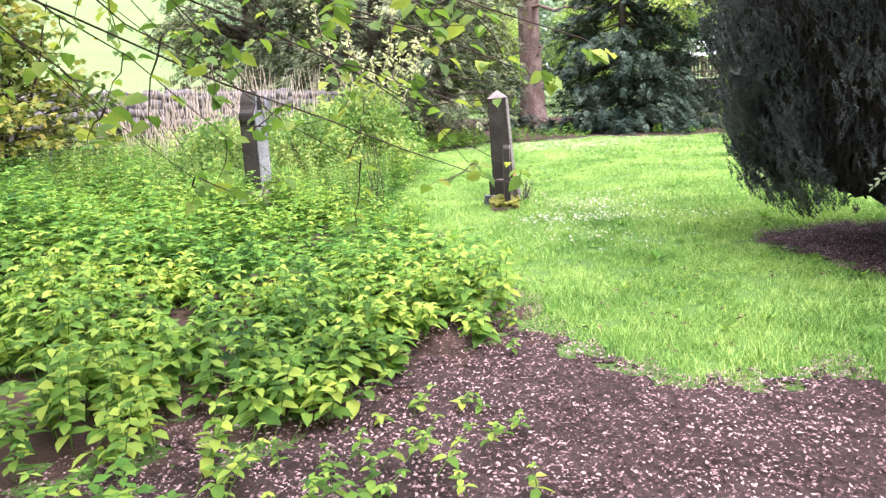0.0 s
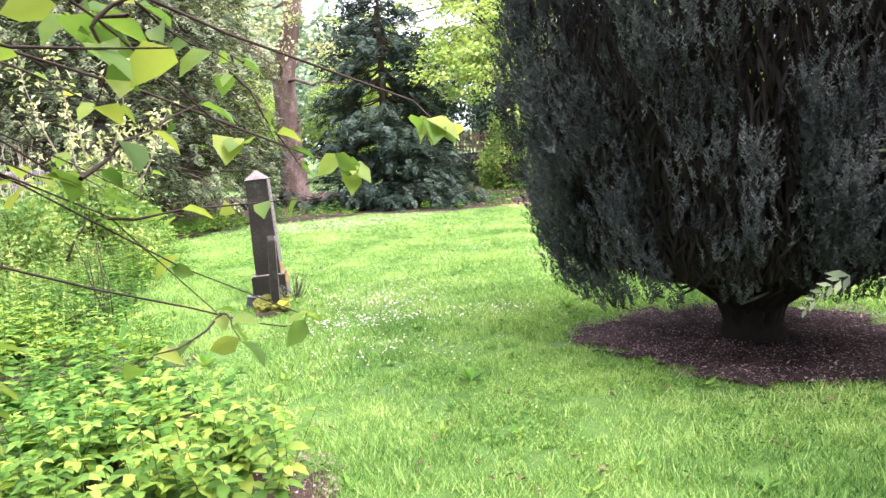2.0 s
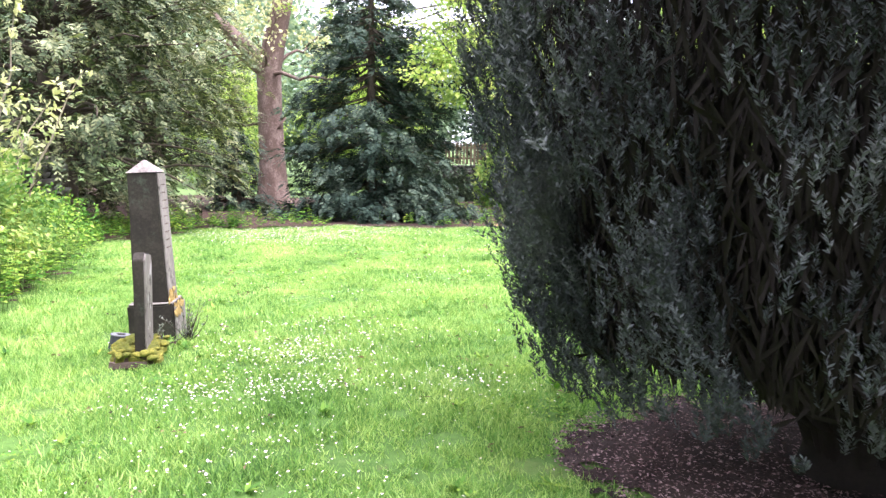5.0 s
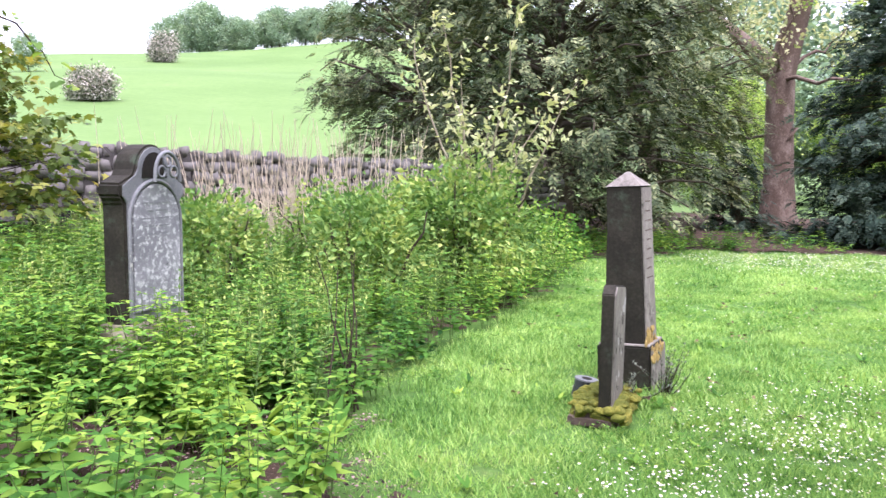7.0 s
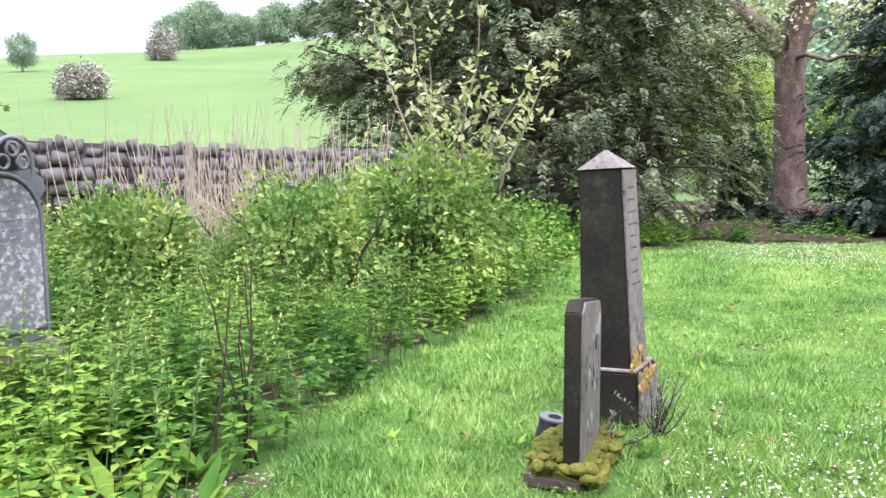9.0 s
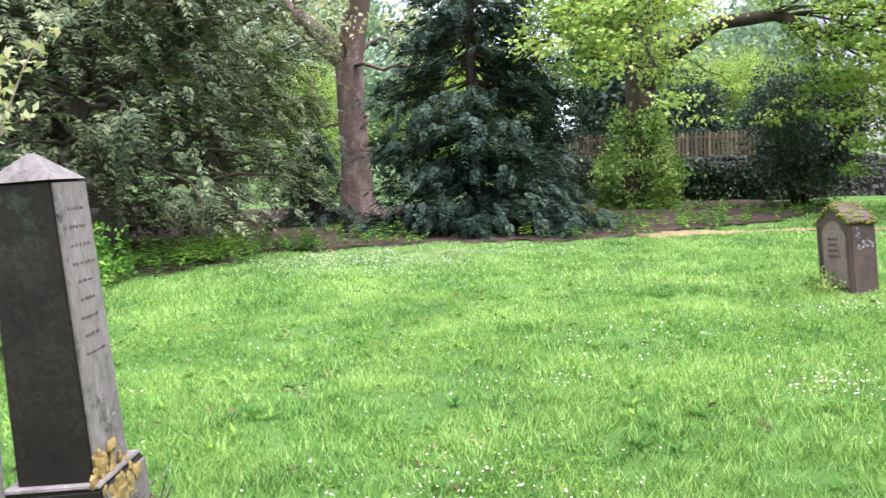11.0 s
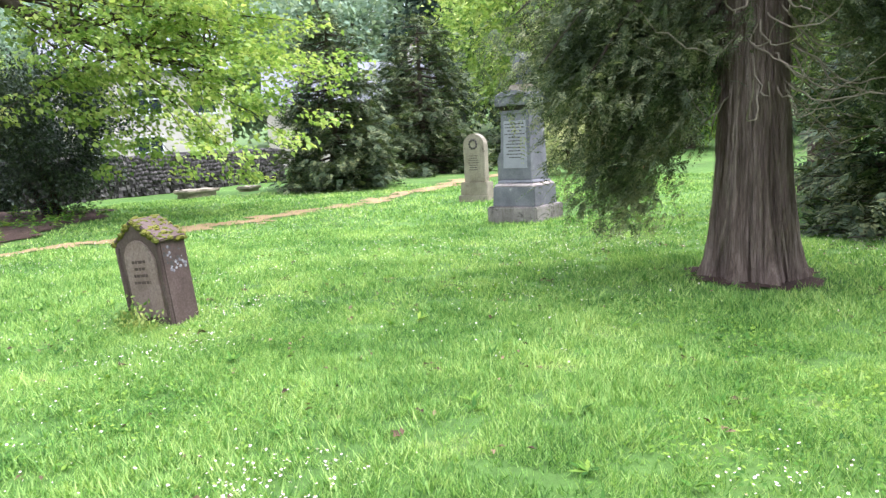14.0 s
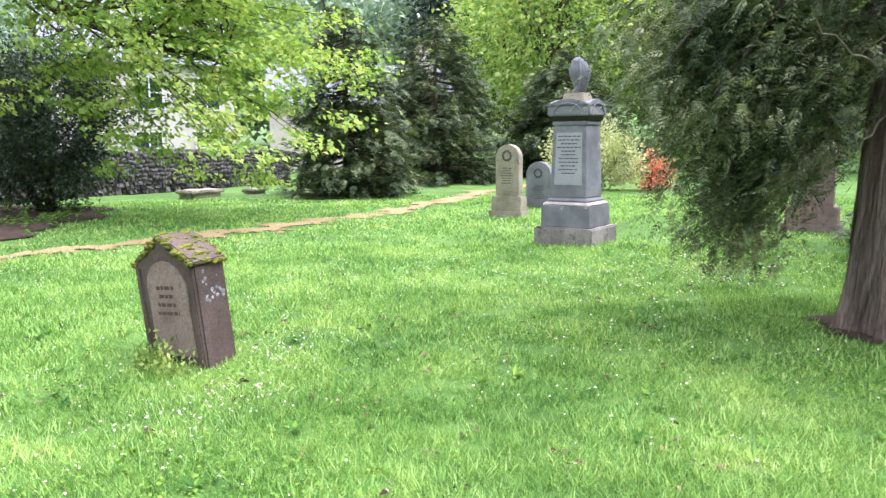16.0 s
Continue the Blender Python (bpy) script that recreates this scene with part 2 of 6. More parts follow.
CEDAR = leaf_mat("cedar_sprays", [(0.12, (0.022, 0.042, 0.018)), (0.5, (0.105, 0.165, 0.066)), (0.88, (0.36, 0.43, 0.19))], 0.3, 0.65, 0.2, 1.6, 0.35, 1.6)
LIME = leaf_mat("spring_leaves", [(0.12, (0.07, 0.19, 0.022)), (0.5, (0.26, 0.455, 0.065)), (0.88, (0.54, 0.69, 0.17))], 0.5, 0.55, 0.2, 0.7, 0.5, 1.4)
BEECH = leaf_mat("beech_leaves", [(0.12, (0.04, 0.12, 0.012)), (0.5, (0.13, 0.28, 0.025)), (0.88, (0.38, 0.50, 0.05))], 0.55, 0.5, 0.25, 1.5)
ELDERLEAF = leaf_mat("ground_elder_leaf", [(0.12, (0.022, 0.09, 0.010)), (0.5, (0.135, 0.325, 0.020)), (0.88, (0.39, 0.56, 0.045))], 0.45, 0.6, 0.12, 1.1, 0.55, 1.5)
MAPLE = leaf_mat("gold_green_maple_leaves", [(0.12, (0.03, 0.075, 0.010)), (0.45, (0.12, 0.20, 0.022)), (0.7, (0.30, 0.33, 0.04)), (0.92, (0.48, 0.38, 0.05))], 0.4, 0.5, 0.25, 0.8, 0.35, 1.5)
MAY = leaf_mat("white_hawthorn_blossom", [(0.15, (0.06, 0.10, 0.045)), (0.5, (0.22, 0.26, 0.18)), (0.85, (0.66, 0.68, 0.60))], 0.2, 0.7, 0.2, 0.5, 0.9, 0.8)
LAVENDER = leaf_mat("grey_green_sprig", [(0.15, (0.05, 0.08, 0.05)), (0.85, (0.22, 0.27, 0.18))], 0.2, 0.7)
SHRUB = leaf_mat("shrub_leaves", [(0.15, (0.06, 0.17, 0.025)), (0.5, (0.16, 0.33, 0.05)), (0.85, (0.44, 0.58, 0.12))], 0.4, 0.6, 0.2, 1.3, 0.5, 1.6)
PALE = leaf_mat("pale_young_leaves", [(0.15, (0.22, 0.34, 0.10)), (0.5, (0.38, 0.48, 0.20)), (0.85, (0.60, 0.66, 0.36))], 0.45, 0.6, 0.3, 0.9)
# distance haze is mixed into this leaf colour: paler and bluer
HAZYWOODS = leaf_mat("hazed_far_leaves", [(0.15, (0.12, 0.23, 0.135)), (0.5, (0.22, 0.37, 0.205)), (0.85, (0.39, 0.54, 0.32))], 0.3, 0.7, 0.2, 0.12)
HOLLY = leaf_mat("holly_leaves", [(0.15, (0.010, 0.026, 0.010)), (0.5, (0.028, 0.062, 0.022)), (0.85, (0.09, 0.16, 0.05))], 0.1, 0.4, 0.4, 0.7)
YEW3 = leaf_mat("dark_yew_needles", [(0.15, (0.014, 0.034, 0.013)), (0.5, (0.055, 0.102, 0.035)), (0.85, (0.20, 0.26, 0.085))], 0.15, 0.65, 0.2, 1.0)
AZALEA = leaf_mat("orange_blossom", [(0.15, (0.35, 0.10, 0.05)), (0.5, (0.60, 0.22, 0.13)), (0.85, (0.72, 0.38, 0.27))], 0.3, 0.6)
PETAL = leaf_mat("daisy_petal", [(0.15, (0.72, 0.74, 0.72)), (0.85, (0.88, 0.88, 0.85))], 0.3, 0.7, 0.2)
GOLD = leaf_mat("yellow_petal", [(0.15, (0.75, 0.55, 0.02)), (0.85, (0.85, 0.70, 0.05))], 0.3)
BARK = mottled("grey_brown_bark", [(0.25, (0.02, 0.016, 0.012)), (0.5, (0.075, 0.06, 0.043)), (0.75, (0.18, 0.145, 0.11))], 4, 0.9, 40, 1.0, 0.03, (1, 1, 0.25))
PLANE = mottled("pinkish_bark", [(0.3, (0.045, 0.030, 0.024)), (0.5, (0.13, 0.09, 0.07)), (0.7, (0.34, 0.27, 0.23))], 2.5, 0.9, 22, 0.9, 0.03, (1, 1, 0.6))
REDBARK = mottled("stringy_red_bark", [(0.30, (0.022, 0.015, 0.011)), (0.48, (0.155, 0.115, 0.088)), (0.70, (0.44, 0.355, 0.285))], 9, 0.9, 70, 1.0, 0.05, (1, 1, 0.05))
TWIG = mottled("pale_bare_twig", [(0.3, (0.16, 0.13, 0.09)), (0.7, (0.38, 0.33, 0.24))], 6)
# twig brown taken down to near-black, so the colour itself holds the shade
SHADEBLACK = mottled("shade_black_twig", [(0.3, (0.006, 0.005, 0.0045)), (0.7, (0.022, 0.017, 0.013))], 6)
DARKTWIG = mottled("dark_twig", [(0.3, (0.02, 0.014, 0.01)), (0.7, (0.08, 0.055, 0.04))], 6)
STRAW = mottled("dead_pale_stalk", [(0.3, (0.34, 0.27, 0.19)), (0.7, (0.60, 0.52, 0.40))], 6)
DARKSTONE = mottled("dark_green_sandstone", [(0.3, (0.009, 0.008, 0.006)), (0.5, (0.024, 0.021, 0.015)), (0.75, (0.065, 0.057, 0.042))], 3, 0.85, 50, 0.5, 0.008,
                    spots=[((0.06, 0.085, 0.055), 0.56, 0.72, 4.0)])
STAINED = mottled("stained_pinkish_stone", [(0.3, (0.07, 0.062, 0.052)), (0.5, (0.23, 0.205, 0.18)), (0.75, (0.44, 0.405, 0.36))], 3, 0.85, 40, 0.6, 0.006, (1, 1, 0.35),
                  spots=[((0.045, 0.04, 0.032), 0.54, 0.66, 4.5), ((0.42, 0.40, 0.35), 0.64, 0.70, 16.0)])
CRUST = mottled("orange_lichen_crust", [(0.3, (0.16, 0.12, 0.05)), (0.5, (0.36, 0.25, 0.08)), (0.72, (0.55, 0.42, 0.17))], 12, 1.0, 80, 1.0, 0.01)
PALESTONE = mottled("weathered_pale_stone", [(0.3, (0.22, 0.185, 0.16)), (0.5, (0.44, 0.385, 0.34)), (0.75, (0.62, 0.57, 0.52))], 4, 0.85, 60, 0.5, 0.006,
                    spots=[((0.07, 0.06, 0.05), 0.56, 0.70, 3.5), ((0.55, 0.55, 0.50), 0.62, 0.68, 14.0)])
GREYSTONE = mottled("grey_granite", [(0.3, (0.075, 0.078, 0.080)), (0.5, (0.16, 0.165, 0.17)), (0.75, (0.31, 0.315, 0.32))], 3, 0.7, 120, 0.3, 0.004,
                    spots=[((0.42, 0.42, 0.38), 0.60, 0.70, 7.0), ((0.05, 0.05, 0.045), 0.60, 0.72, 2.4)])
SLATE = mottled("lichened_slate_face", [(0.3, (0.10, 0.10, 0.11)), (0.5, (0.19, 0.19, 0.20)), (0.75, (0.30, 0.30, 0.31))], 3, 0.8, 80, 0.5, 0.005,
                spots=[((0.33, 0.33, 0.33), 0.54, 0.78, 3.0), ((0.52, 0.52, 0.51), 0.51, 0.60, 26.0), ((0.07, 0.07, 0.07), 0.60, 0.66, 24.0)])
PANEL = mottled("paler_cut_granite", [(0.3, (0.22, 0.225, 0.23)), (0.5, (0.31, 0.315, 0.32)), (0.75, (0.42, 0.425, 0.43))], 3, 0.7, 100, 0.3, 0.003)
BROWNSTONE = mottled("red_brown_sandstone", [(0.3, (0.042, 0.030, 0.025)), (0.5, (0.105, 0.075, 0.062)), (0.75, (0.21, 0.16, 0.135))], 3, 0.9, 60, 0.6, 0.008,
                     spots=[((0.035, 0.028, 0.02), 0.58, 0.70, 3.0)])
BROWNFACE = mottled("worn_pink_sandstone", [(0.3, (0.10, 0.068, 0.055)), (0.5, (0.26, 0.19, 0.158)), (0.75, (0.47, 0.375, 0.325))], 4, 0.9, 60, 0.6, 0.008,
                    spots=[((0.06, 0.045, 0.035), 0.55, 0.70, 4.0)])
BUFFSTONE = mottled("lichened_buff_stone", [(0.3, (0.13, 0.11, 0.07)), (0.5, (0.28, 0.25, 0.18)), (0.75, (0.48, 0.43, 0.32))], 3, 0.9, 50, 0.5, 0.006,
                    spots=[((0.45, 0.30, 0.08), 0.62, 0.72, 3.0), ((0.07, 0.06, 0.05), 0.58, 0.70, 5.0)])
MOSS = mottled("green_gold_moss", [(0.3, (0.03, 0.05, 0.010)), (0.5, (0.13, 0.14, 0.022)), (0.72, (0.38, 0.32, 0.06))], 8, 1.0, 70, 1.0, 0.02)
INK = mottled("worn_letter_cut", [(0.3, (0.05, 0.045, 0.04)), (0.7, (0.10, 0.09, 0.08))], 20)
INKPALE = mottled("pale_letter_cut", [(0.3, (0.35, 0.34, 0.32)), (0.7, (0.50, 0.48, 0.45))], 20)
RUBBLE = mottled("wall_rubble", [(0.25, (0.014, 0.012, 0.012)), (0.5, (0.055, 0.050, 0.047)), (0.75, (0.17, 0.157, 0.148))], 3, 0.95, 30, 0.9, 0.02, per_object=0.45,
                 spots=[((0.34, 0.33, 0.30), 0.60, 0.72, 5.0), ((0.035, 0.045, 0.02), 0.58, 0.70, 2.0)])
MORTAR = mottled("dark_wall_core", [(0.3, (0.016, 0.014, 0.013)), (0.7, (0.05, 0.045, 0.04))], 5)
FENCEWOOD = mottled("weathered_fence_wood", [(0.3, (0.06, 0.045, 0.03)), (0.5, (0.15, 0.115, 0.075)), (0.75, (0.27, 0.22, 0.15))], 6, 0.9, 40, 0.5, 0.005, (6, 6, 0.5), per_object=0.3)
RENDERWALL = mottled("cream_render", [(0.3, (0.46, 0.42, 0.36)), (0.7, (0.60, 0.56, 0.49))], 0.8, 0.9, 30, 0.2)
ROOFSLATE = mottled("grey_roof_slate", [(0.3, (0.13, 0.135, 0.15)), (0.7, (0.26, 0.27, 0.29))], 2, 0.7, 20)
WHITEPAINT = mottled("white_painted_wood", [(0.3, (0.70, 0.70, 0.70)), (0.7, (0.82, 0.82, 0.82))], 3, 0.5)
BLACKPLASTIC = mottled("grey_black_plastic", [(0.3, (0.02, 0.022, 0.025)), (0.7, (0.06, 0.065, 0.07))], 6, 0.5)
GLASS, gnt, gb = material("window_glass", 0.05, 0.6)
gb.inputs["Base Color"].default_value = (0.03, 0.04, 0.05, 1)

# ---- the lie of the land ----
def smooth01(v):
    v = np.clip(v, 0, 1)
    return v * v * (3 - 2 * v)


def height(x, y):
    """Ground height: level lawn, a low bank under the nettles, a field that climbs to a slanting crest beyond the old wall."""
    x, y = np.asarray(x, float), np.asarray(y, float)
    bank = 0.30 * smooth01((-0.4 - x) / 5.0)
    s = (x - 1.3) * -0.669 + (y - 5.6) * 0.743
    r = np.clip((x - 1.3) * 0.743 + (y - 5.6) * 0.669, -110, 75)
    q = np.clip((s - 14) / 136.0, 0, 1)
    hill = (20.5 + 0.125 * r) * q ** 1.05 * smooth01((6 - x) / 26.0) - 0.04 * np.clip(s - 156, 0, 400) * smooth01((6 - x) / 26.0)
    east = 9.0 * smooth01((x - 45) / 120.0) + 0.02 * np.clip(x - 60, 0, 1500)
    lumps = 0.018 * np.sin(1.3 * x + 0.7 * y) + 0.012 * np.sin(2.9 * y - 1.7 * x + 1) + 0.9 * np.clip(s - 20, 0, 60) / 60 * np.sin(x / 17 + 1) * np.sin(y / 13) * smooth01((-10 - x) / 20)
    return bank + hill + east + lumps


def hz(x, y):
    return float(height(x, y))


BED_Y = [-6, 1, 2.5, 3.4, 4.0, 4.6, 5.7, 8.15, 9.1, 9.9, 10.5, 13.7, 14.3, 17.7, 20.3]
BED_X = [-1.0, -0.6, -0.3, -0.2, 0.5, 0.66, 0.48, -0.09, -0.45, -0.6, -0.51, -0.1, 0.0, -0.3, 1.7]


def wob(x, y, k=1.0):
    return 0.10 * k * (np.sin(5.1 * x + 2.3 * y) + np.sin(3.7 * y - 4.4 * x + 2) + 0.7 * np.sin(11 * x - 9 * y))


def in_bed(x, y):
    return (x < np.interp(y, BED_Y, BED_X) + wob(x, y)) & (y < 20.3)


def in_front_mulch(x, y):
    return (y < np.interp(x, [-2.6, -1, -0.7, -0.2, 0.3, 0.6, 0.9, 2.26, 4, 9], [2.6, 3.3, 3.7, 4.3, 4.85, 4.7, 4.15, 3.69, 3.4, 2.8]) + wob(x, y, 1.3) + 0.05 * np.sin(31 * x + 5 * y) + 0.04 * np.sin(57 * x - 13 * y)) & (x > -2.6)


def in_yew_ring(x, y):
    return np.hypot(x - 4.3, y - 6.45) < 1.35 + wob(x, y, 0.8)


def in_back_bed(x, y):
    return (y > np.interp(x, [-3, 1.7, 4.2, 6.6, 9.5, 13, 16], [18.5, 20.6, 20.7, 20.0, 20.6, 22.3, 24.2]) + wob(x, y)) & (x < 16.5) & (x > -8) & (y < 34)


PATH_X = [8.0, 10.5, 12.6, 14.0, 17.0, 19.5, 21.6, 25.0, 30.0]
PATH_Y = [20.4, 20.0, 19.4, 18.95, 18.6, 18.4, 18.6, 18.9, 18.6]


def in_path(x, y):
    return (np.abs(y - np.interp(x, PATH_X, PATH_Y)) < 0.48 + wob(x, y, 1.2)) & (x > 8) & (x < 29)


def in_cedar_ring(x, y):
    return np.hypot((x - 10.15), (y - 9.7)) < 0.66 + wob(x, y, 0.4)


def is_lawn(x, y):
    return ~(in_bed(x - 0.12 * (y < 8.9), y) | in_front_mulch(x, y) | in_yew_ring(x, y) | in_back_bed(x, y) | in_path(x, y) | in_cedar_ring(x, y))


u = np.linspace(-1, 1, 241)
gx, gy = 6 + 9.0 * np.sinh(6.2 * u), 12 + 9.0 * np.sinh(6.2 * u)
X, Y = np.meshgrid(gx, gy)
i = np.arange(240)[:, None] * 241 + np.arange(240)[None]
GROUND = solo("ground", mesh_np("ground", np.stack([X, Y, height(X, Y)], -1).reshape(-1, 3),
     np.stack([i, i + 1, i + 242, i + 241], -1).reshape(-1, 4), True), SOIL, "mown green lawn and rising pasture", "ground", "structure")
GROUND.data.materials.append(FIELD)
fx, fy = (X[:-1, :-1] + X[1:, 1:]) / 2, (Y[:-1, :-1] + Y[1:, 1:]) / 2
beyond = ((fx + 12) * -0.669 + (fy - 9.5) * 0.743 > 0.3) & (fy > np.where(fx > -1, 31, 0)) | (fy > 34)
GROUND.data.polygons.foreach_set("material_index", beyond.ravel().astype(np.int32))


def patch(name, mask, bounds, cell, mat, label, lift=0.012, fray=0.08):
    """An irregular sheet of earth laid on the ground, thick enough to stand proud of it."""
    x0, y0, x1, y1 = bounds
    xs, ys = np.arange(x0, x1 + cell, cell), np.arange(y0, y1 + cell, cell)
    X, Y = np.meshgrid(xs, ys)
    X = X + RNG.uniform(-0.3, 0.3, X.shape) * cell
    Y = Y + RNG.uniform(-0.3, 0.3, Y.shape) * cell
    k = mask(X + RNG.normal(0, fray, X.shape), Y + RNG.normal(0, fray, X.shape))
    n = len(xs)
    i = np.arange(len(ys) - 1)[:, None] * n + np.arange(n - 1)[None]
    keep = k[:-1, :-1] & k[1:, :-1] & k[:-1, 1:] & k[1:, 1:]
    F = np.stack([i, i + 1, i + n + 1, i + n], -1)[keep]
    V = np.stack([X, Y, height(X, Y) + lift + RNG.uniform(0, 0.012, X.shape)], -1).reshape(-1, 3)
    used, F = np.unique(F, return_inverse=True)
    return solo(name, mesh_np(name, V[used], F.reshape(-1, 4), True), mat, label, "ground", "structure")


patch("mulch_ground", in_front_mulch, (-2.6, -5, 9, 5.3), 0.06, MULCH, "dark red-brown bark mulch at the lawn's edge", 0.014, 0.13)
patch("mulch_ring", in_yew_ring, (2.6, 4.8, 6, 8.2), 0.06, MULCH, "brown bark mulch ring under the yew", 0.012)
patch("cedar_litter", in_cedar_ring, (9.0, 8.6, 11.3, 10.9), 0.06, EARTH, "bare earth and litter round the trunk", 0.01)
patch("nettle_earth", lambda x, y: in_bed(x - 0.17 * (y < 8.9) + 0.15 * (y > 9.1), y), (-9, 0.6, 2, 20.4), 0.09, EARTH, "dark earth under the nettles", -0.004, 0.12)
patch("shade_earth", in_back_bed, (-8, 18, 16.6, 34), 0.18, EARTH, "reddish leaf litter under the trees", 0.02)
patch("footpath", in_path, (7.9, 17, 29.2, 21.5), 0.12, GRAVEL, "worn ochre earth footpath across the grass", 0.012, 0.13)

# ---- old rubble walls ----
STONES = []
for k in range(10):
    bm = box(1, 1, 1, None, 0.07)
    roughen(bm, 0.17, 1.9, 0, k * 3.7)
    me = bpy.data.meshes.new("stone")
    bm.to_mesh(me)
    bm.free()
    me.materials.append(RUBBLE)
    STONES.append(me)


def rubble_wall(name, a, b, z_base, top_a, top_b, thick, course, label, singles, cope=True):
    a, b = np.array(a, float), np.array(b, float)
    length = np.hypot(*(b - a))
    d = (b - a) / length
    ang = math.degrees(math.atan2(d[1], d[0]))
    n = 12
    bm = bmesh.new()
    root = thing(name, label, "wall", pose(a[0], a[1], z_base, 0, 0, ang), "", "structure")
    core_v, core_f = [], []
    for j in range(n + 1):
        t = j / n
        top = (top_a + (top_b - top_a) * t) - z_base - 0.05
        core_v += [(t * length, -thick / 2 + 0.04, -0.4), (t * length, thick / 2 - 0.04, -0.4), (t * length, thick / 2 - 0.04, top), (t * length, -thick / 2 + 0.04, top)]
    for j in range(n):
        for q in range(4):
            core_f.append((j * 4 + q, j * 4 + (q + 1) % 4, j * 4 + 4 + (q + 1) % 4, j * 4 + 4 + q))
    core_f += [(0, 3, 2, 1), (n * 4, n * 4 + 1, n * 4 + 2, n * 4 + 3)]
    part("core", mesh_np("core", core_v, core_f), MORTAR, root)
    rng = np.random.default_rng(len(name))
    geos, count = [], 0
    mean_h = (top_a + top_b) / 2 - z_base
    rows = max(2, int(mean_h / course))
    for r in range(rows):
        s = -rng.uniform(0, 0.3)
        while s < length:
            w = rng.uniform(0.5, 1.7) * course * 1.15
            t = np.clip((s + w / 2) / length, 0, 1)
            H = (top_a + (top_b - top_a) * t) - z_base
            h = H / rows
            z = r * h
            tall = h * rng.uniform(0.86, 0.98)
            lean = rng.uniform(-7, 7)
            z += rng.uniform(-0.25, 0.25) * h * (r > 0)
            tall *= rng.uniform(0.8, 1.35)
            if cope and r == rows - 1:
                w *= 0.6
                tall, lean = h * rng.uniform(0.6, 1.15), rng.uniform(-14, 14)
            m = pose(s + w / 2, 0, z, 0, lean, 0) @ Matrix.Diagonal((w * 0.94, thick * rng.uniform(0.92, 1.10), tall, 1))
            me = STONES[rng.integers(10)]
            if count < singles:
                part("stone", me, None, root, m=m)
            else:
                co = np.array([m @ v.co for v in me.vertices])
                tri = np.array([[p.vertices[0], p.vertices[q], p.vertices[q + 1]] for p in me.polygons for q in range(1, len(p.vertices) - 1)])
                geos.append((co, tri))
            count += 1
            s += w
    if geos:
        V, F = join(geos)
        part("stones", mesh_np("stones", V, F), RUBBLE, root, kind="stuff")
    return root


rubble_wall("wall_west", (-13.5, 8.2), (-1.0, 19.4), 0.35, 2.2, 1.52, 0.45, 0.175, "old grey rubble stone boundary wall with rough coping", 300)
rubble_wall("wall_north", (9.0, 31.9), (16.4, 29.3), 0.0, 1.4, 1.4, 0.45, 0.13, "shaded rubble stone wall carrying a wooden fence", 0)
rubble_wall("wall_east", (16.5, 29.3), (27.5, 27.9), 0.0, 1.32, 1.25, 0.45, 0.12, "low grey rubble stone wall beside the path", 260)


def picket_fence(a, b, z0, tall, label):
    a, b = np.array(a, float), np.array(b, float)
    length = np.hypot(*(b - a))
    d = (b - a) / length
    root = thing("picket_fence", label, "fence", pose(a[0], a[1], z0, 0, 0, math.degrees(math.atan2(d[1], d[0]))))
    bm = outline_bm([(-0.045, 0), (0.045, 0), (0.045, tall - 0.05), (0, tall), (-0.045, tall - 0.05)], 0.02)
    pale = bpy.data.meshes.new("pale")
    bm.to_mesh(pale)
    bm.free()
    pale.materials.append(FENCEWOOD)
    rng = np.random.default_rng(4)
    s = 0.0
    while s < length:
        part("pale", pale, None, root, m=pose(s, -0.03, rng.uniform(-0.02, 0.02), 0, rng.uniform(-1.5, 1.5), 0))
        s += 0.135
    for z in (0.18, tall - 0.22):
        part("rail", box(length, 0.04, 0.07, pose(length / 2, 0, z), 0.004), FENCEWOOD, root)
    for k in range(int(length / 2.2) + 1):
        part("post", box(0.09, 0.09, tall + 0.03, pose(min(k * 2.2, length), 0.06, 0), 0.006), FENCEWOOD, root)


picket_fence((9.0, 32.0), (16.6, 29.32), 1.4, 0.8, "weathered brown wooden picket fence on the wall")


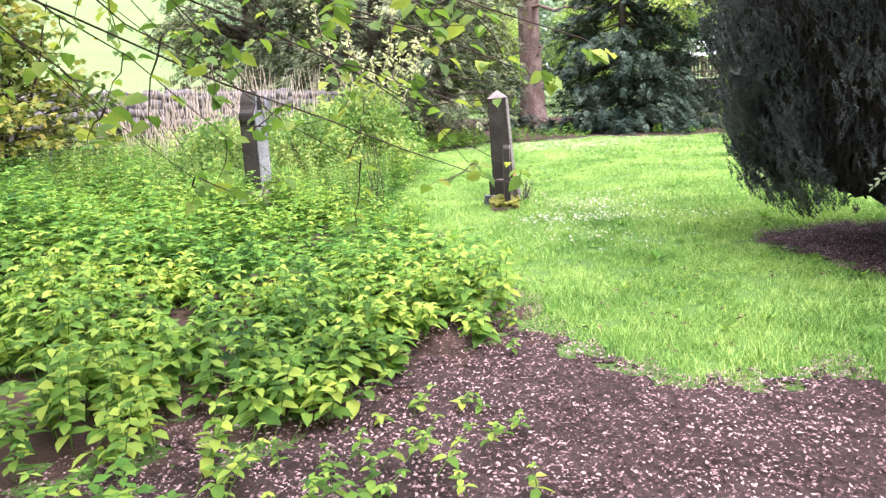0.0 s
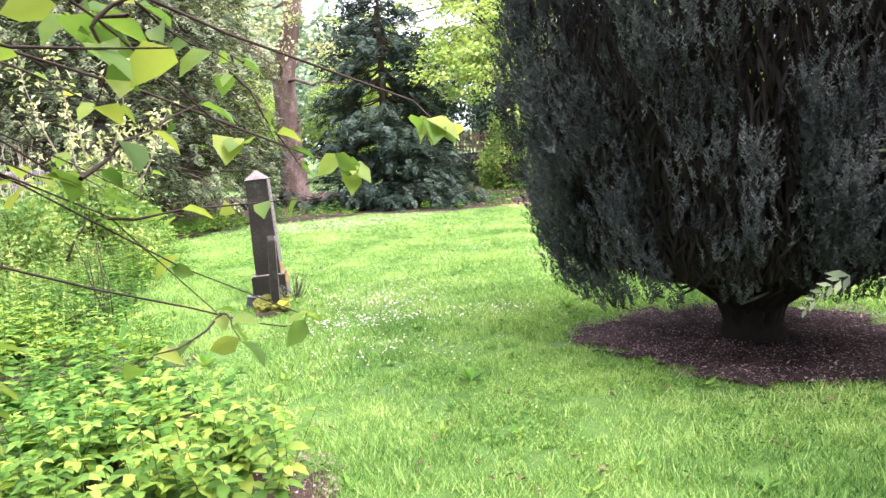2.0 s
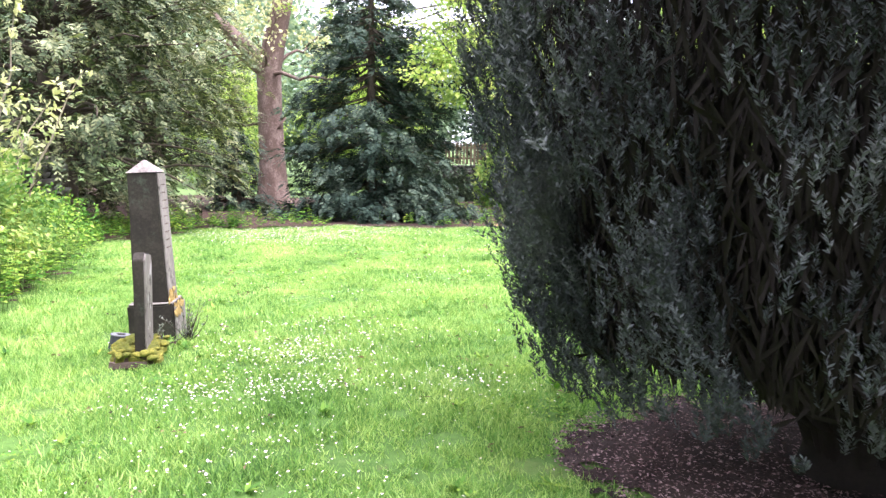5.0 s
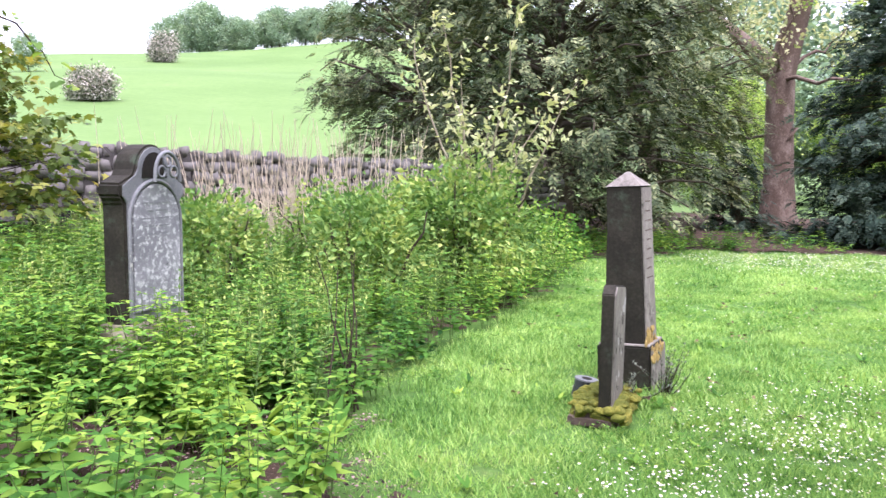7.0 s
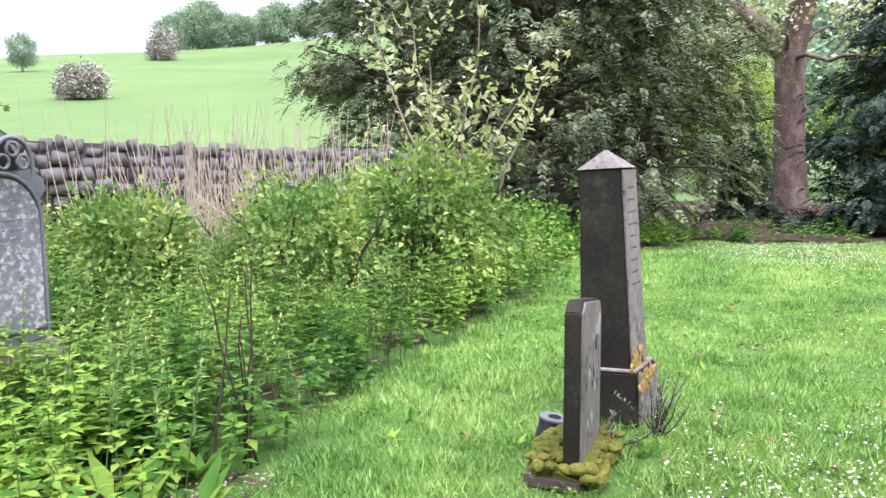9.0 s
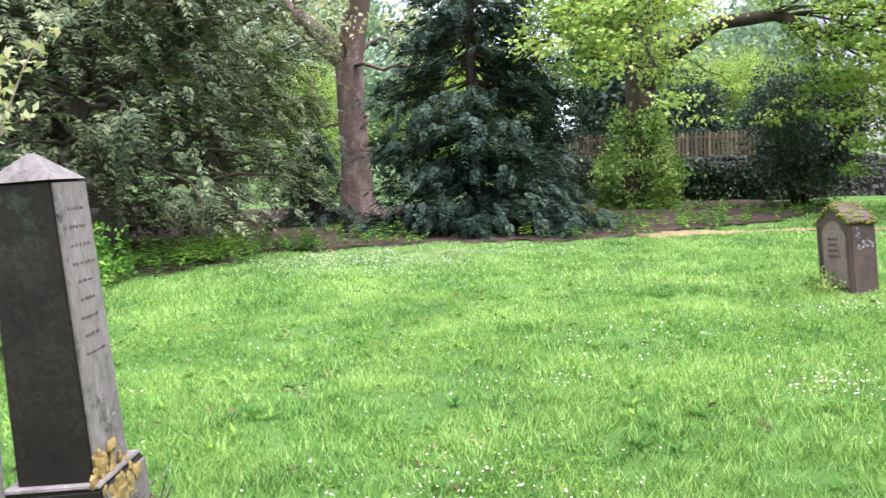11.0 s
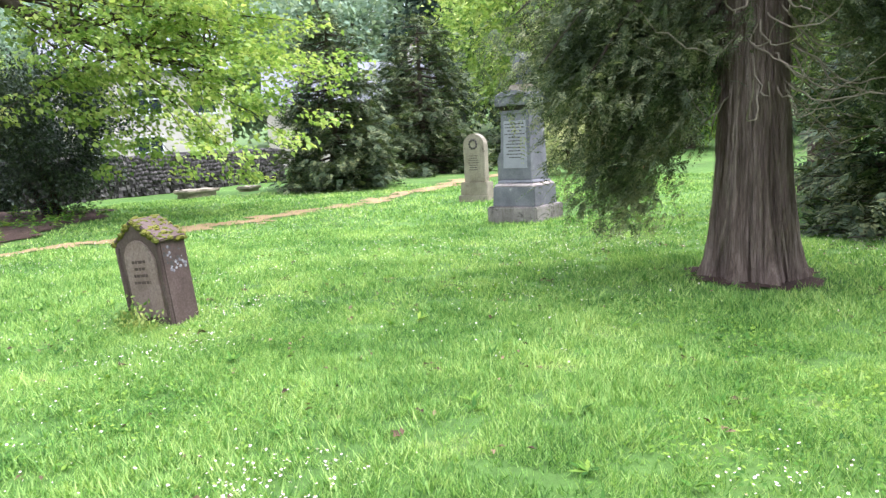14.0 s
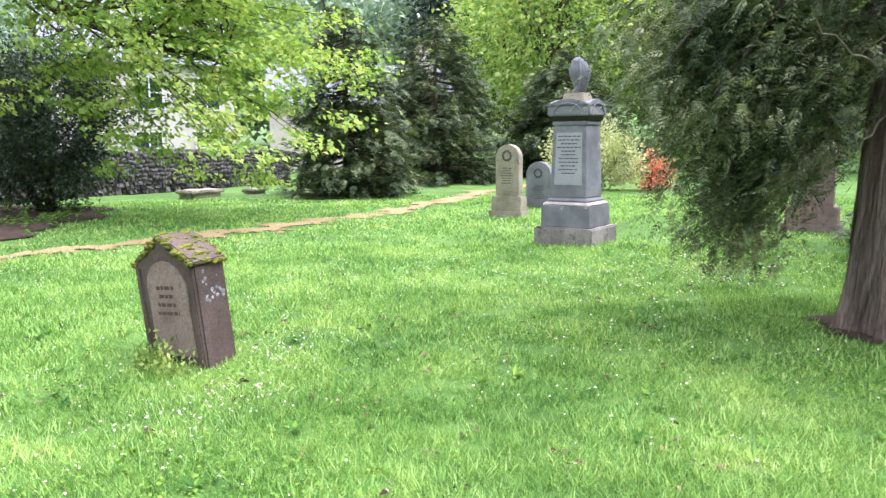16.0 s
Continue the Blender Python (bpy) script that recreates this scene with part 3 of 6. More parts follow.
# ---- houses beyond the wall ----
def house(m, w, d, eaves, ridge, label, windows, chim=True):
    root = thing("house", label, "house", m)
    pts = [(-d / 2, -1), (d / 2, -1), (d / 2, eaves), (0, ridge), (-d / 2, eaves)]
    bm = outline_bm(pts, w)
    bmesh.ops.transform(bm, matrix=pose(0, 0, 0, 0, 0, 90), verts=bm.verts)
    part("wall", bm, RENDERWALL, root)
    slope = math.hypot(d / 2, ridge - eaves) + 0.35
    ang = math.degrees(math.atan2(ridge - eaves, d / 2))
    for sgn in (-1, 1):
        bm = box(w + 0.5, slope, 0.12, pose(0, 0, 0))
        bmesh.ops.transform(bm, matrix=pose(0, sgn * (d / 4 + 0.1), (ridge + eaves) / 2 + 0.0, -sgn * ang, 0, 0), verts=bm.verts)
        part("roof", bm, ROOFSLATE, root)
    if chim:
        c = part("chimney", box(0.9, 0.6, 1.6, pose(w * 0.35, 0, ridge - 0.5), 0.02), RENDERWALL, root)
        for q in (-0.2, 0.2):
            bm = bmesh.new()
            bmesh.ops.create_cone(bm, cap_ends=True, segments=10, radius1=0.13, radius2=0.10, depth=0.5, matrix=pose(w * 0.35 + q, 0, ridge + 1.35))
            part("chimney_pot", bm, BROWNFACE, c)
    for x, z, ww, hh in windows:
        win = part("window", box(ww, 0.06, hh, pose(x, -d / 2 - 0.01, z), 0.004), GLASS, root)
        for px, pz, sx, sz in ((0, -0.06, ww + 0.16, 0.08), (0, hh, ww + 0.12, 0.06), (-ww / 2, 0, 0.07, hh), (ww / 2, 0, 0.07, hh), (0, 0, 0.05, hh), (0, hh / 2, ww, 0.05)):
            part("window_frame", box(sx, 0.10, sz, pose(x + px, -d / 2 - 0.03, z + pz), 0.006), WHITEPAINT, win)
    return root


house(pose(30.7, 38.6, -0.3, 0, 0, -35), 7.4, 7, 5.2, 8.0, "cream rendered house with a grey slate roof behind the wall",
      [(-2.5, 0.9, 1.1, 1.4), (0, 0.9, 1.1, 1.4), (2.5, 0.9, 1.1, 1.4), (-2.5, 3.3, 1.1, 1.3), (0.1, 3.3, 1.1, 1.3), (2.5, 3.3, 1.1, 1.3)])
house(pose(45.5, 35.0, 0, 0, 0, -55), 11, 7, 3.6, 6.0, "pale cottage with a grey slate roof behind the yew bushes",
      [(-3, 1.2, 1.0, 1.2), (0, 1.2, 1.0, 1.2), (3, 1.2, 1.0, 1.2)])
house(pose(36.0, 82.0, -2.0, 0, 0, -20), 6, 5, 4.6, 6.6, "white rendered house far behind the fence",
      [(-2, 1.0, 1.0, 1.3), (1.6, 1.0, 1.0, 1.3), (-2, 3.3, 1.0, 1.2), (1.6, 3.3, 1.0, 1.2)])


# ---- foliage tools ----
def sprays(C, out, m, spread, L, W, droop, rng, big=False, up=0.4, chaos=0.7):
    """m leaves scattered round each centre C, that point outwards and droop."""
    C, out = np.repeat(C, m, 0), np.repeat(out, m, 0)
    n = len(C)
    P = C + rng.normal(0, 1, (n, 3)) * np.asarray(spread)
    axis = out + rng.normal(0, chaos, (n, 3)) + np.array([0, 0, -droop])
    nrm = rng.normal(0, 0.6, (n, 3)) + np.array([0, 0, up])
    Ls = L * rng.uniform(0.6, 1.25, n)
    return (lobed_leaf_geo if big else leaf_geo)(P, axis, nrm, Ls, Ls * (W / L) * rng.uniform(0.8, 1.2, n))


def fronds(C, out, nf, pairs, length, L, W, droop, rng, spread=0.08, chaos=0.45):
    """Flat feathery sprays: nf per centre, each a drooping axis with pairs of leaflets."""
    C, out = np.repeat(C, nf, 0), np.repeat(out, nf, 0)
    n = len(C)
    C = C + rng.normal(0, 1, (n, 3)) * np.asarray(spread)
    a = unit(unit(out) + rng.normal(0, chaos, (n, 3)) + np.array([0, 0, -droop]))
    up = rng.normal(0, 0.35, (n, 3)) + np.array([0, 0, 1.0])
    s = unit(np.cross(a, up))
    nrm = np.cross(s, a)
    ln = length * rng.uniform(0.6, 1.25, n)
    t = np.tile(np.repeat(np.linspace(0.05, 1, pairs), 2), n)
    sg = np.tile([1.0, -1.0], n * pairs)[:, None]
    k = pairs * 2
    A, S, N = np.repeat(a, k, 0), np.repeat(s, k, 0), np.repeat(nrm, k, 0)
    P = np.repeat(C, k, 0) + A * (np.repeat(ln, k) * t)[:, None] - np.array([0, 0, 1.0]) * (0.35 * np.repeat(ln, k) * t * t)[:, None]
    Ls = L * (1.1 - 0.6 * t) * rng.uniform(0.8, 1.2, n * k)
    return leaf_geo(P, A * 0.75 + S * sg * 0.8 + np.array([0, 0, -0.15]), N + rng.normal(0, 0.15, N.shape), Ls, Ls * (W / L), 0.1)


def limb_geo(a, b, r0, r1, rng, n=8, jig=0.05, sag=0.0, sides=7):
    p = wander(a, b, n, jig, rng, sag)
    return tube(p, np.linspace(r0, r1, n), sides), p


def broad_tree(name, label, pos, tall, trunk_r, crown_r, crown_z0, leaf, bark, seed, clumps=160, per=90, size=0.14, spread=0.38, fork=0.45, squash=1.0, hollow=0.35):
    """A tapered trunk, forked limbs, and a crown of leafy clumps at limb ends."""
    rng = np.random.default_rng(seed)
    z = hz(pos[0], pos[1])
    root = thing(name, label, "tree", pose(pos[0], pos[1], z))
    fz = tall * fork
    trunk = wander((0, 0, -0.2), (rng.normal(0, 0.2), rng.normal(0, 0.2), fz), 9, 0.03 * trunk_r * 4, rng)
    rad = trunk_r * (1.0 + 0.5 * np.exp(-np.linspace(0, 9, 9))) * np.linspace(1, 0.72, 9)
    geos = [tube(trunk, rad, 12, 0.04)]
    C, O = [], []
    nl = 9
    for k in range(nl):
        th = k * 2.4 + rng.uniform(-0.4, 0.4)
        el = rng.uniform(0.15, 1.2)
        start = trunk[-1] * rng.uniform(0.75, 1.0)
        reach = crown_r * rng.uniform(0.6, 0.95)
        end = np.array([math.cos(th) * reach * math.cos(el), math.sin(th) * reach * math.cos(el), fz + (tall - fz) * (0.1 + 0.8 * math.sin(el))])
        g, p = limb_geo(start, end, trunk_r * 0.42, 0.03, rng, 9, 0.10, -0.25)
        geos.append(g)
        for q in range(4):
            s = p[rng.integers(3, 8)]
            e = s + (end - start) * 0.35 + rng.normal(0, crown_r * 0.22, 3)
            geos.append(limb_geo(s, e, trunk_r * 0.14, 0.012, rng, 6, 0.05, sides=5)[0])
    part("trunk", mesh_np("trunk", *join(geos), True), bark, root)
    mid = np.array([0, 0, (crown_z0 + tall) / 2])
    half = np.array([crown_r, crown_r, (tall - crown_z0) / 2 * squash])
    d = unit(rng.normal(0, 1, (clumps, 3)))
    r = rng.uniform(hollow, 1.0, (clumps, 1)) ** 0.6
    lump = 1 + 0.22 * np.sin(d[:, :1] * 5 + seed) * np.cos(d[:, 1:2] * 6 + 1) + rng.normal(0, 0.06, (clumps, 1))
    C = mid + d * r * half * lump
    V, F = sprays(C, d, per, spread, size, size * 0.62, 0.35, rng)
    part("crown", mesh_np("crown", V, F), leaf, root)
    return root


def tier_conifer(name, label, pos, tall, base_r, leaf, bark, seed, z0=0.3, levels=22, arms=11, per=46, size=0.17, droop=0.35, power=0.8, trunk_r=0.18, spread=0.16, sx=1.0):
    """A straight trunk with whorls of drooping arms, each carrying sprays of needles."""
    rng = np.random.default_rng(seed)
    root = thing(name, label, "tree", pose(pos[0], pos[1], hz(pos[0], pos[1])))
    geos = [tube([(0, 0, -0.2), (0, 0, tall * 0.5), (0, 0, tall)], [trunk_r, trunk_r * 0.6, 0.02], 9)]
    C, O = [], []
    for k in range(levels):
        f = k / (levels - 1)
        z = z0 + (tall - z0) * f ** 1.05
        R = base_r * (1 - f) ** power + 0.1
        for j in range(max(4, int(arms * (1 - 0.6 * f)))):
            th = rng.uniform(0, 6.283)
            L = R * rng.uniform(0.75, 1.12)
            e = np.array([math.cos(th) * L * sx, math.sin(th) * L, z - L * droop * rng.uniform(0.3, 1.0)])
            e[2] = max(e[2], 0.08)
            s = np.array([0, 0, z])
            g, p = limb_geo(s, e, 0.03, 0.006, rng, 5, 0.03, 0.06 * L, 4)
            geos.append(g)
            nb = max(2, int(L * 3.2))
            for q in range(nb):
                t = 0.35 + 0.65 * (q + rng.uniform(0, 1)) / nb
                C.append(s + (e - s) * t)
                O.append([math.cos(th), math.sin(th), 0])
    C, O = np.array(C), np.array(O)
    V, F = fronds(C, O, max(3, per // 11), 6, size * 2.3, size, size * 0.38, droop * 0.8, rng, (spread, spread, spread * 0.5))
    V[:, 2] = np.maximum(V[:, 2], 0.02)
    part("trunk", mesh_np("trunk", *join(geos), True), bark, root)
    part("crown", mesh_np("crown", V, F), leaf, root)
    return root


def bush(name, label, pos, size, leaf, seed, clumps=90, per=80, leaf_len=0.09, spread=0.16, stems=12, ratio=0.5, cat="bush", droop=0.2, hollow=0.3, lean=(0, 0)):
    """Several stems from one root under a lumpy crown of leaves."""
    rng = np.random.default_rng(seed)
    root = thing(name, label, cat, pose(pos[0], pos[1], hz(pos[0], pos[1])))
    sx, sy, sz = size
    geos = []
    for k in range(stems):
        d = rng.normal(0, 0.5, 2)
        part("stem", mesh_np("stem", *limb_geo((d[0] * 0.15, d[1] * 0.15, -0.1), (d[0] * sx + lean[0], d[1] * sy + lean[1], sz * rng.uniform(0.6, 0.95)), 0.03 * sz ** 0.5, 0.006, rng, 7, 0.04, sides=5)[0], True), DARKTWIG, root)
    d = unit(rng.normal(0, 1, (clumps, 3)))
    lump = 1 + 0.25 * np.sin(d[:, :1] * 5 + seed) * np.cos(d[:, 1:2] * 6 + 1) + rng.normal(0, 0.10, (clumps, 1))
    C = d * rng.uniform(hollow, 1, (clumps, 1)) ** 0.6 * lump * np.array([sx, sy, sz / 2]) + np.array([lean[0], lean[1], sz * 0.52])
    C[:, 2] = np.maximum(C[:, 2], 0.06)
    V, F = sprays(C, d, per, spread, leaf_len, leaf_len * ratio, droop, rng)
    V[:, 2] = np.maximum(V[:, 2], 0.01)
    part("crown", mesh_np("crown", V, F), leaf, root)
    return root

# ---- trees along the far edge of the lawn ----
def plane_tree():
    """A tall pinkish trunk that forks, with one limb reaching over to the west."""
    rng = np.random.default_rng(21)
    root = thing("plane_tree", "tall forked tree with flaking pinkish bark and sparse young leaves", "tree", pose(4.1, 30.0, hz(4.1, 30)))
    p = np.array([(0, 0, -0.3), (0, 0, 0.4), (0.0, 0, 1.5), (-0.05, 0, 3), (-0.08, 0, 4.3), (0.1, 0, 5.3), (0.5, 0, 7), (0.9, 0, 10), (1.0, 0, 13)])
    geos = [tube(p, [0.75, 0.52, 0.43, 0.40, 0.40, 0.36, 0.27, 0.18, 0.06], 16, 0.05)]
    q = np.array([(-0.1, 0, 4.2), (-0.7, 0.05, 5.0), (-1.5, 0.1, 5.7), (-2.3, 0.1, 6.3), (-3.2, 0.2, 7.6), (-3.6, 0.3, 9.5)])
    geos.append(tube(q, [0.30, 0.25, 0.21, 0.18, 0.13, 0.05], 10, 0.05))
    tips = []
    for base, n in ((p, 14), (q, 10)):
        for k in range(n):
            s = base[rng.integers(3, len(base))]
            e = s + np.array([rng.normal(0, 2.2), rng.normal(0, 2.0), rng.uniform(-0.4, 3.0)])
            g, pp = limb_geo(s, e, 0.07, 0.012, rng, 8, 0.12, 0.1, 6)
            geos.append(g)
            tips += [pp[5], pp[6], pp[7]]
    part("trunk", mesh_np("trunk", *join(geos), True), PLANE, root)
    C = np.array(tips)
    C = C[C[:, 2] > 5.0]
    V, F = sprays(C, unit(C - np.array([0, 0, 6])), 70, 0.42, 0.16, 0.11, 0.3, rng)
    part("crown", mesh_np("crown", V, F), PALE, root)


plane_tree()
tier_conifer("fir_tree", "dark blue-green fir with drooping boughs to the ground", (6.0, 23.8), 7.2, 2.75, FIR, BARK, 5, 0.25, 26, 14, 78, 0.13, 0.35, 0.62)
tier_conifer("fir_tree", "small dark fir among the shrubs", (2.7, 26.5), 2.2, 0.8, FIR, BARK, 6, 0.15, 12, 10, 60, 0.11, 0.4, 0.5)


def big_yew(pos, label, tall, radius, seed, leaf, clumps=520, flat=1.0):
    """A broad old yew: many spreading boughs with hanging sprays, open brown inside."""
    rng = np.random.default_rng(seed)
    root = thing("yew_tree", label, "tree", pose(pos[0], pos[1], hz(*pos)))
    geos = [tube([(0, 0, -0.2), (0.1, 0, 1.2), (0, 0.1, tall * 0.5), (0, 0, tall * 0.95)], [0.45, 0.36, 0.22, 0.03], 10, 0.08)]
    C, O = [], []
    for k in range(clumps // 5):
        th = rng.uniform(0, 6.283)
        z = tall * rng.uniform(0.12, 1.0)
        R = radius * math.sqrt(max(0.03, 1 - ((z / tall - 0.28) / 0.74) ** 2)) * rng.uniform(0.75, 1.1)
        s = np.array([0, 0, max(0.4, z * 0.75)])
        e = np.array([math.cos(th) * R, math.sin(th) * R * flat, z - 0.15 * R])
        g, p = limb_geo(s, e, 0.07, 0.012, rng, 8, 0.10, -0.2, 5)
        geos.append(g)
        for q in range(6):
            t = rng.uniform(0.5, 1.05)
            C.append(s + (e - s) * t + rng.normal(0, 0.22, 3))
            O.append([math.cos(th), math.sin(th), -0.1])
    C, O = np.array(C), np.array(O)
    C[:, 2] = np.maximum(C[:, 2], 0.25)
    V, F = fronds(C, O, 9, 6, 0.36, 0.13, 0.052, 0.3, rng, (0.26, 0.26, 0.14))
    V[:, 2] = np.maximum(V[:, 2], 0.03)
    part("trunk", mesh_np("trunk", *join(geos), True), BARK, root)
    part("crown", mesh_np("crown", V, F), leaf, root)


big_yew((-1.25, 21.3), "broad dark old yew with hanging sprays and bare lower twigs", 7.5, 3.4, 31, YEW2, 700)
big_yew((-5.2, 24.5), "dark yew rising behind the old wall", 7.0, 3.0, 32, YEW2, 450)
big_yew((0.4, 27.5), "grey-green conifer deep behind the yew", 8.5, 3.0, 33, CEDAR, 420)


def lime_tree():
    """The ivy-clad tree whose one long limb arches out over the lawn's edge with a skirt of fresh leaves."""
    rng = np.random.default_rng(41)
    bx, by = 11.7, 27.6
    root = thing("sycamore_tree", "ivy-clad sycamore with a long arching limb and fresh lime-green leaves", "tree", pose(bx, by, hz(bx, by)))
    p = np.array([(0, 0, -0.3), (0, 0, 0.6), (0.05, 0, 2.0), (0.1, 0, 3.6), (-0.3, 0, 5.2), (-0.9, 0, 7.0), (-1.2, 0.2, 10.0)])
    geos = [tube(p, [0.62, 0.46, 0.40, 0.38, 0.28, 0.2, 0.06], 14, 0.06)]
    arch = np.array([(0.1, 0, 3.2), (0.5, -0.9, 4.1), (1.2, -2.0, 4.75), (2.1, -3.1, 4.75), (2.9, -4.1, 4.0), (3.6, -5.2, 3.5), (4.4, -6.6, 3.1)])
    geos.append(tube(arch, [0.26, 0.22, 0.19, 0.16, 0.12, 0.08, 0.03], 9, 0.08))
    up2 = np.array([(0.1, 0, 3.4), (0.4, 0.1, 5.0), (0.8, 0.2, 7.0), (1.8, 0.0, 9.0)])
    geos.append(tube(up2, [0.28, 0.22, 0.16, 0.05], 9, 0.06))
    C = []
    # skirt of the arching limb
    for k in range(120):
        s = arch[rng.integers(3, 7)]
        e = np.array([rng.uniform(1.3, 6.0), rng.uniform(-9.2, -3.2), 0])
        e[2] = rng.uniform(1.0, 6.6) - 0.16 * max(0, e[0] - 3)
        g, pp = limb_geo(s, e, 0.03, 0.006, rng, 7, 0.06, -0.3, 4)
        if k < 60:
            geos.append(g)
        C += [pp[3], pp[4], pp[5], pp[6], pp[6] + (0.1, -0.1, -0.15)]
    # upper crown
    for k in range(70):
        s = (p if k % 2 else up2)[rng.integers(-3, 0)]
        e = s + np.array([rng.normal(0, 2.2), rng.normal(-0.5, 1.8), rng.uniform(-1.5, 3.0)])
        g, pp = limb_geo(s, e, 0.05, 0.008, rng, 7, 0.08, 0.1, 5)
        geos.append(g)
        C += [pp[3], pp[4], pp[5], pp[6]]
    # young leaves in front of the fir
    for k in range(75):
        e = np.array([rng.uniform(-5.4, -1.8), rng.uniform(-7.0, -5.6), rng.uniform(2.0, 6.0)])
        e[2] = max(e[2], 2.0 + 0.9 * (-1.8 - e[0]) * 0.5)
        g, pp = limb_geo((-0.4, 0, 5.4), e, 0.04, 0.006, rng, 8, 0.07, -0.5, 4)
        geos.append(g)
        C += [pp[5], pp[6], pp[7]]
    part("trunk", mesh_np("trunk", *join(geos), True), BARK, root)
    C = np.array(C)
    C[:, 2] = np.maximum(C[:, 2], 0.7)
    out = unit(C - np.array([0.5, -2, 4.5]))
    V, F = sprays(C, out, 34, np.array([0.24, 0.24, 0.055]), 0.125, 0.10, 0.35, rng, up=1.6)
    part("crown", mesh_np("crown", V, F), LIME, root)
    # ivy and suckers on the trunk
    n = 230
    th, z = rng.uniform(0, 6.283, n), 0.1 + 2.7 * rng.uniform(0, 1, n) ** 1.6
    R = 0.42 + 0.9 * np.exp(-((z - 1.0) / 1.0) ** 2) * rng.uniform(0.3, 1, n)
    C = np.stack([np.cos(th) * R, np.sin(th) * R, z], 1)
    V, F = sprays(C, np.stack([np.cos(th), np.sin(th), 0 * th], 1), 30, 0.16, 0.12, 0.09, 0.3, rng)
    part("ivy", mesh_np("ivy", V, F), SHRUB, root, "yellow-green leafy suckers round the trunk")


lime_tree()


def wall_ivy():
    rng = np.random.default_rng(45)
    # ivy on the wall; its dark cover also stands in for the trees' shade
    n = 520
    t = rng.uniform(0, 1, n)
    C = np.stack([9.2 + 7.6 * t, 31.55 - 2.65 * t - 0.05 + rng.normal(0, 0.05, n), rng.uniform(0.05, 1.35, n) * rng.uniform(0.6, 1, n)], 1)
    V, F = sprays(C, np.tile((-0.3, -0.9, -0.2), (n, 1)), 22, np.array([0.16, 0.05, 0.14]), 0.11, 0.09, 0.4, rng)
    solo("wall_ivy", mesh_np("wall_ivy", V, F), HOLLY, "ivy hanging over the shaded wall, its dark leaves deepening the shade", "ivy", "stuff")


wall_ivy()
bush("holly_bush", "dark glossy holly with a clear stem", (15.6, 25.6), (1.5, 1.5, 3.8), HOLLY, 51, 300, 80, 0.10, 0.18, 7)
for k, (x, y, h, r, lab) in enumerate(((22.6, 22.2, 5.0, 1.75, "tall dark yew bush beside the path"), (29.5, 22.6, 5.8, 2.6, "broad dark yew bush with bronze tips"),
                                       (36.0, 19.5, 5.2, 2.9, "dark clipped yew far along the path"), (33.5, 25.5, 4.6, 2.4, "low dark yew bush before the cottage"))):
    tagged(tier_conifer("yew_bush", lab, (x, y), h, r, YEW3, BARK, 52 + k, 0.15, 24, 15, 64 if k < 2 else 34, 0.14 if k < 2 else 0.2, 0.05, 0.42, 0.15, 0.2), group="yew bushes along the path")
bush("azalea", "orange-red azalea in bloom", (27.0, 14.3), (0.33, 0.33, 0.95), AZALEA, 56, 22, 60, 0.09, 0.18, 8, 0.7)
bush("azalea", "pale yellow-green azalea beside the red one", (26.6, 16.0), (1.3, 1.5, 1.9), PALE, 57, 70, 80, 0.12, 0.18, 8, 0.6)
for k, (x, y, s) in enumerate(((13.0, 8.3, 1.2), (13.6, 7.2, 1.3), (14.4, 6.1, 1.4), (15.2, 8.6, 1.2))):
    tagged(tier_conifer("cypress", "spreading dark green cypress with layered boughs", (x + 0.9, y - 0.6), 4.6 * s, 1.35 * s, YEW3, BARK, 60 + k, 0.2, 20, 13, 46, 0.13, 0.2, 0.5), group="cypress row")

tier_conifer("cypress", "light green cypress with hanging boughs beside the yew", (4.85, 3.15), 6.0, 2.1, CEDAR, BARK, 66, 1.4, 18, 11, 60, 0.07, 0.25, 0.4, 0.14, 0.12)

# ---- woods and hill trees in the distance ----
HILLTREES = [(0, 1.3 + 160 * math.sin(radians(-35.6 + 1.2 * k)), 5.6 + (157 + 4 * (k % 2)) * math.cos(radians(-35.6 + 1.2 * k)), 0.54 + 0.05 * ((k * 7) % 4) - 0.012 * k) for k in range(15)]
FAR = [broad_tree("tree", "full leafy tree in the wood beyond", (60, 46), 15, 0.35, 6.0, 2.0, HAZYWOODS, BARK, 71, 190, 50, 0.60, 0.9),
       broad_tree("tree", "light green spring tree beyond the graves", (42, 22), 13, 0.3, 5.0, 1.5, LIME, BARK, 72, 260, 100, 0.27, 0.62),
       broad_tree("tree", "dark conifer-like tree in the wood", (52, 26), 14, 0.3, 4.0, 1.0, FIR, BARK, 73, 190, 50, 0.50, 0.75)]
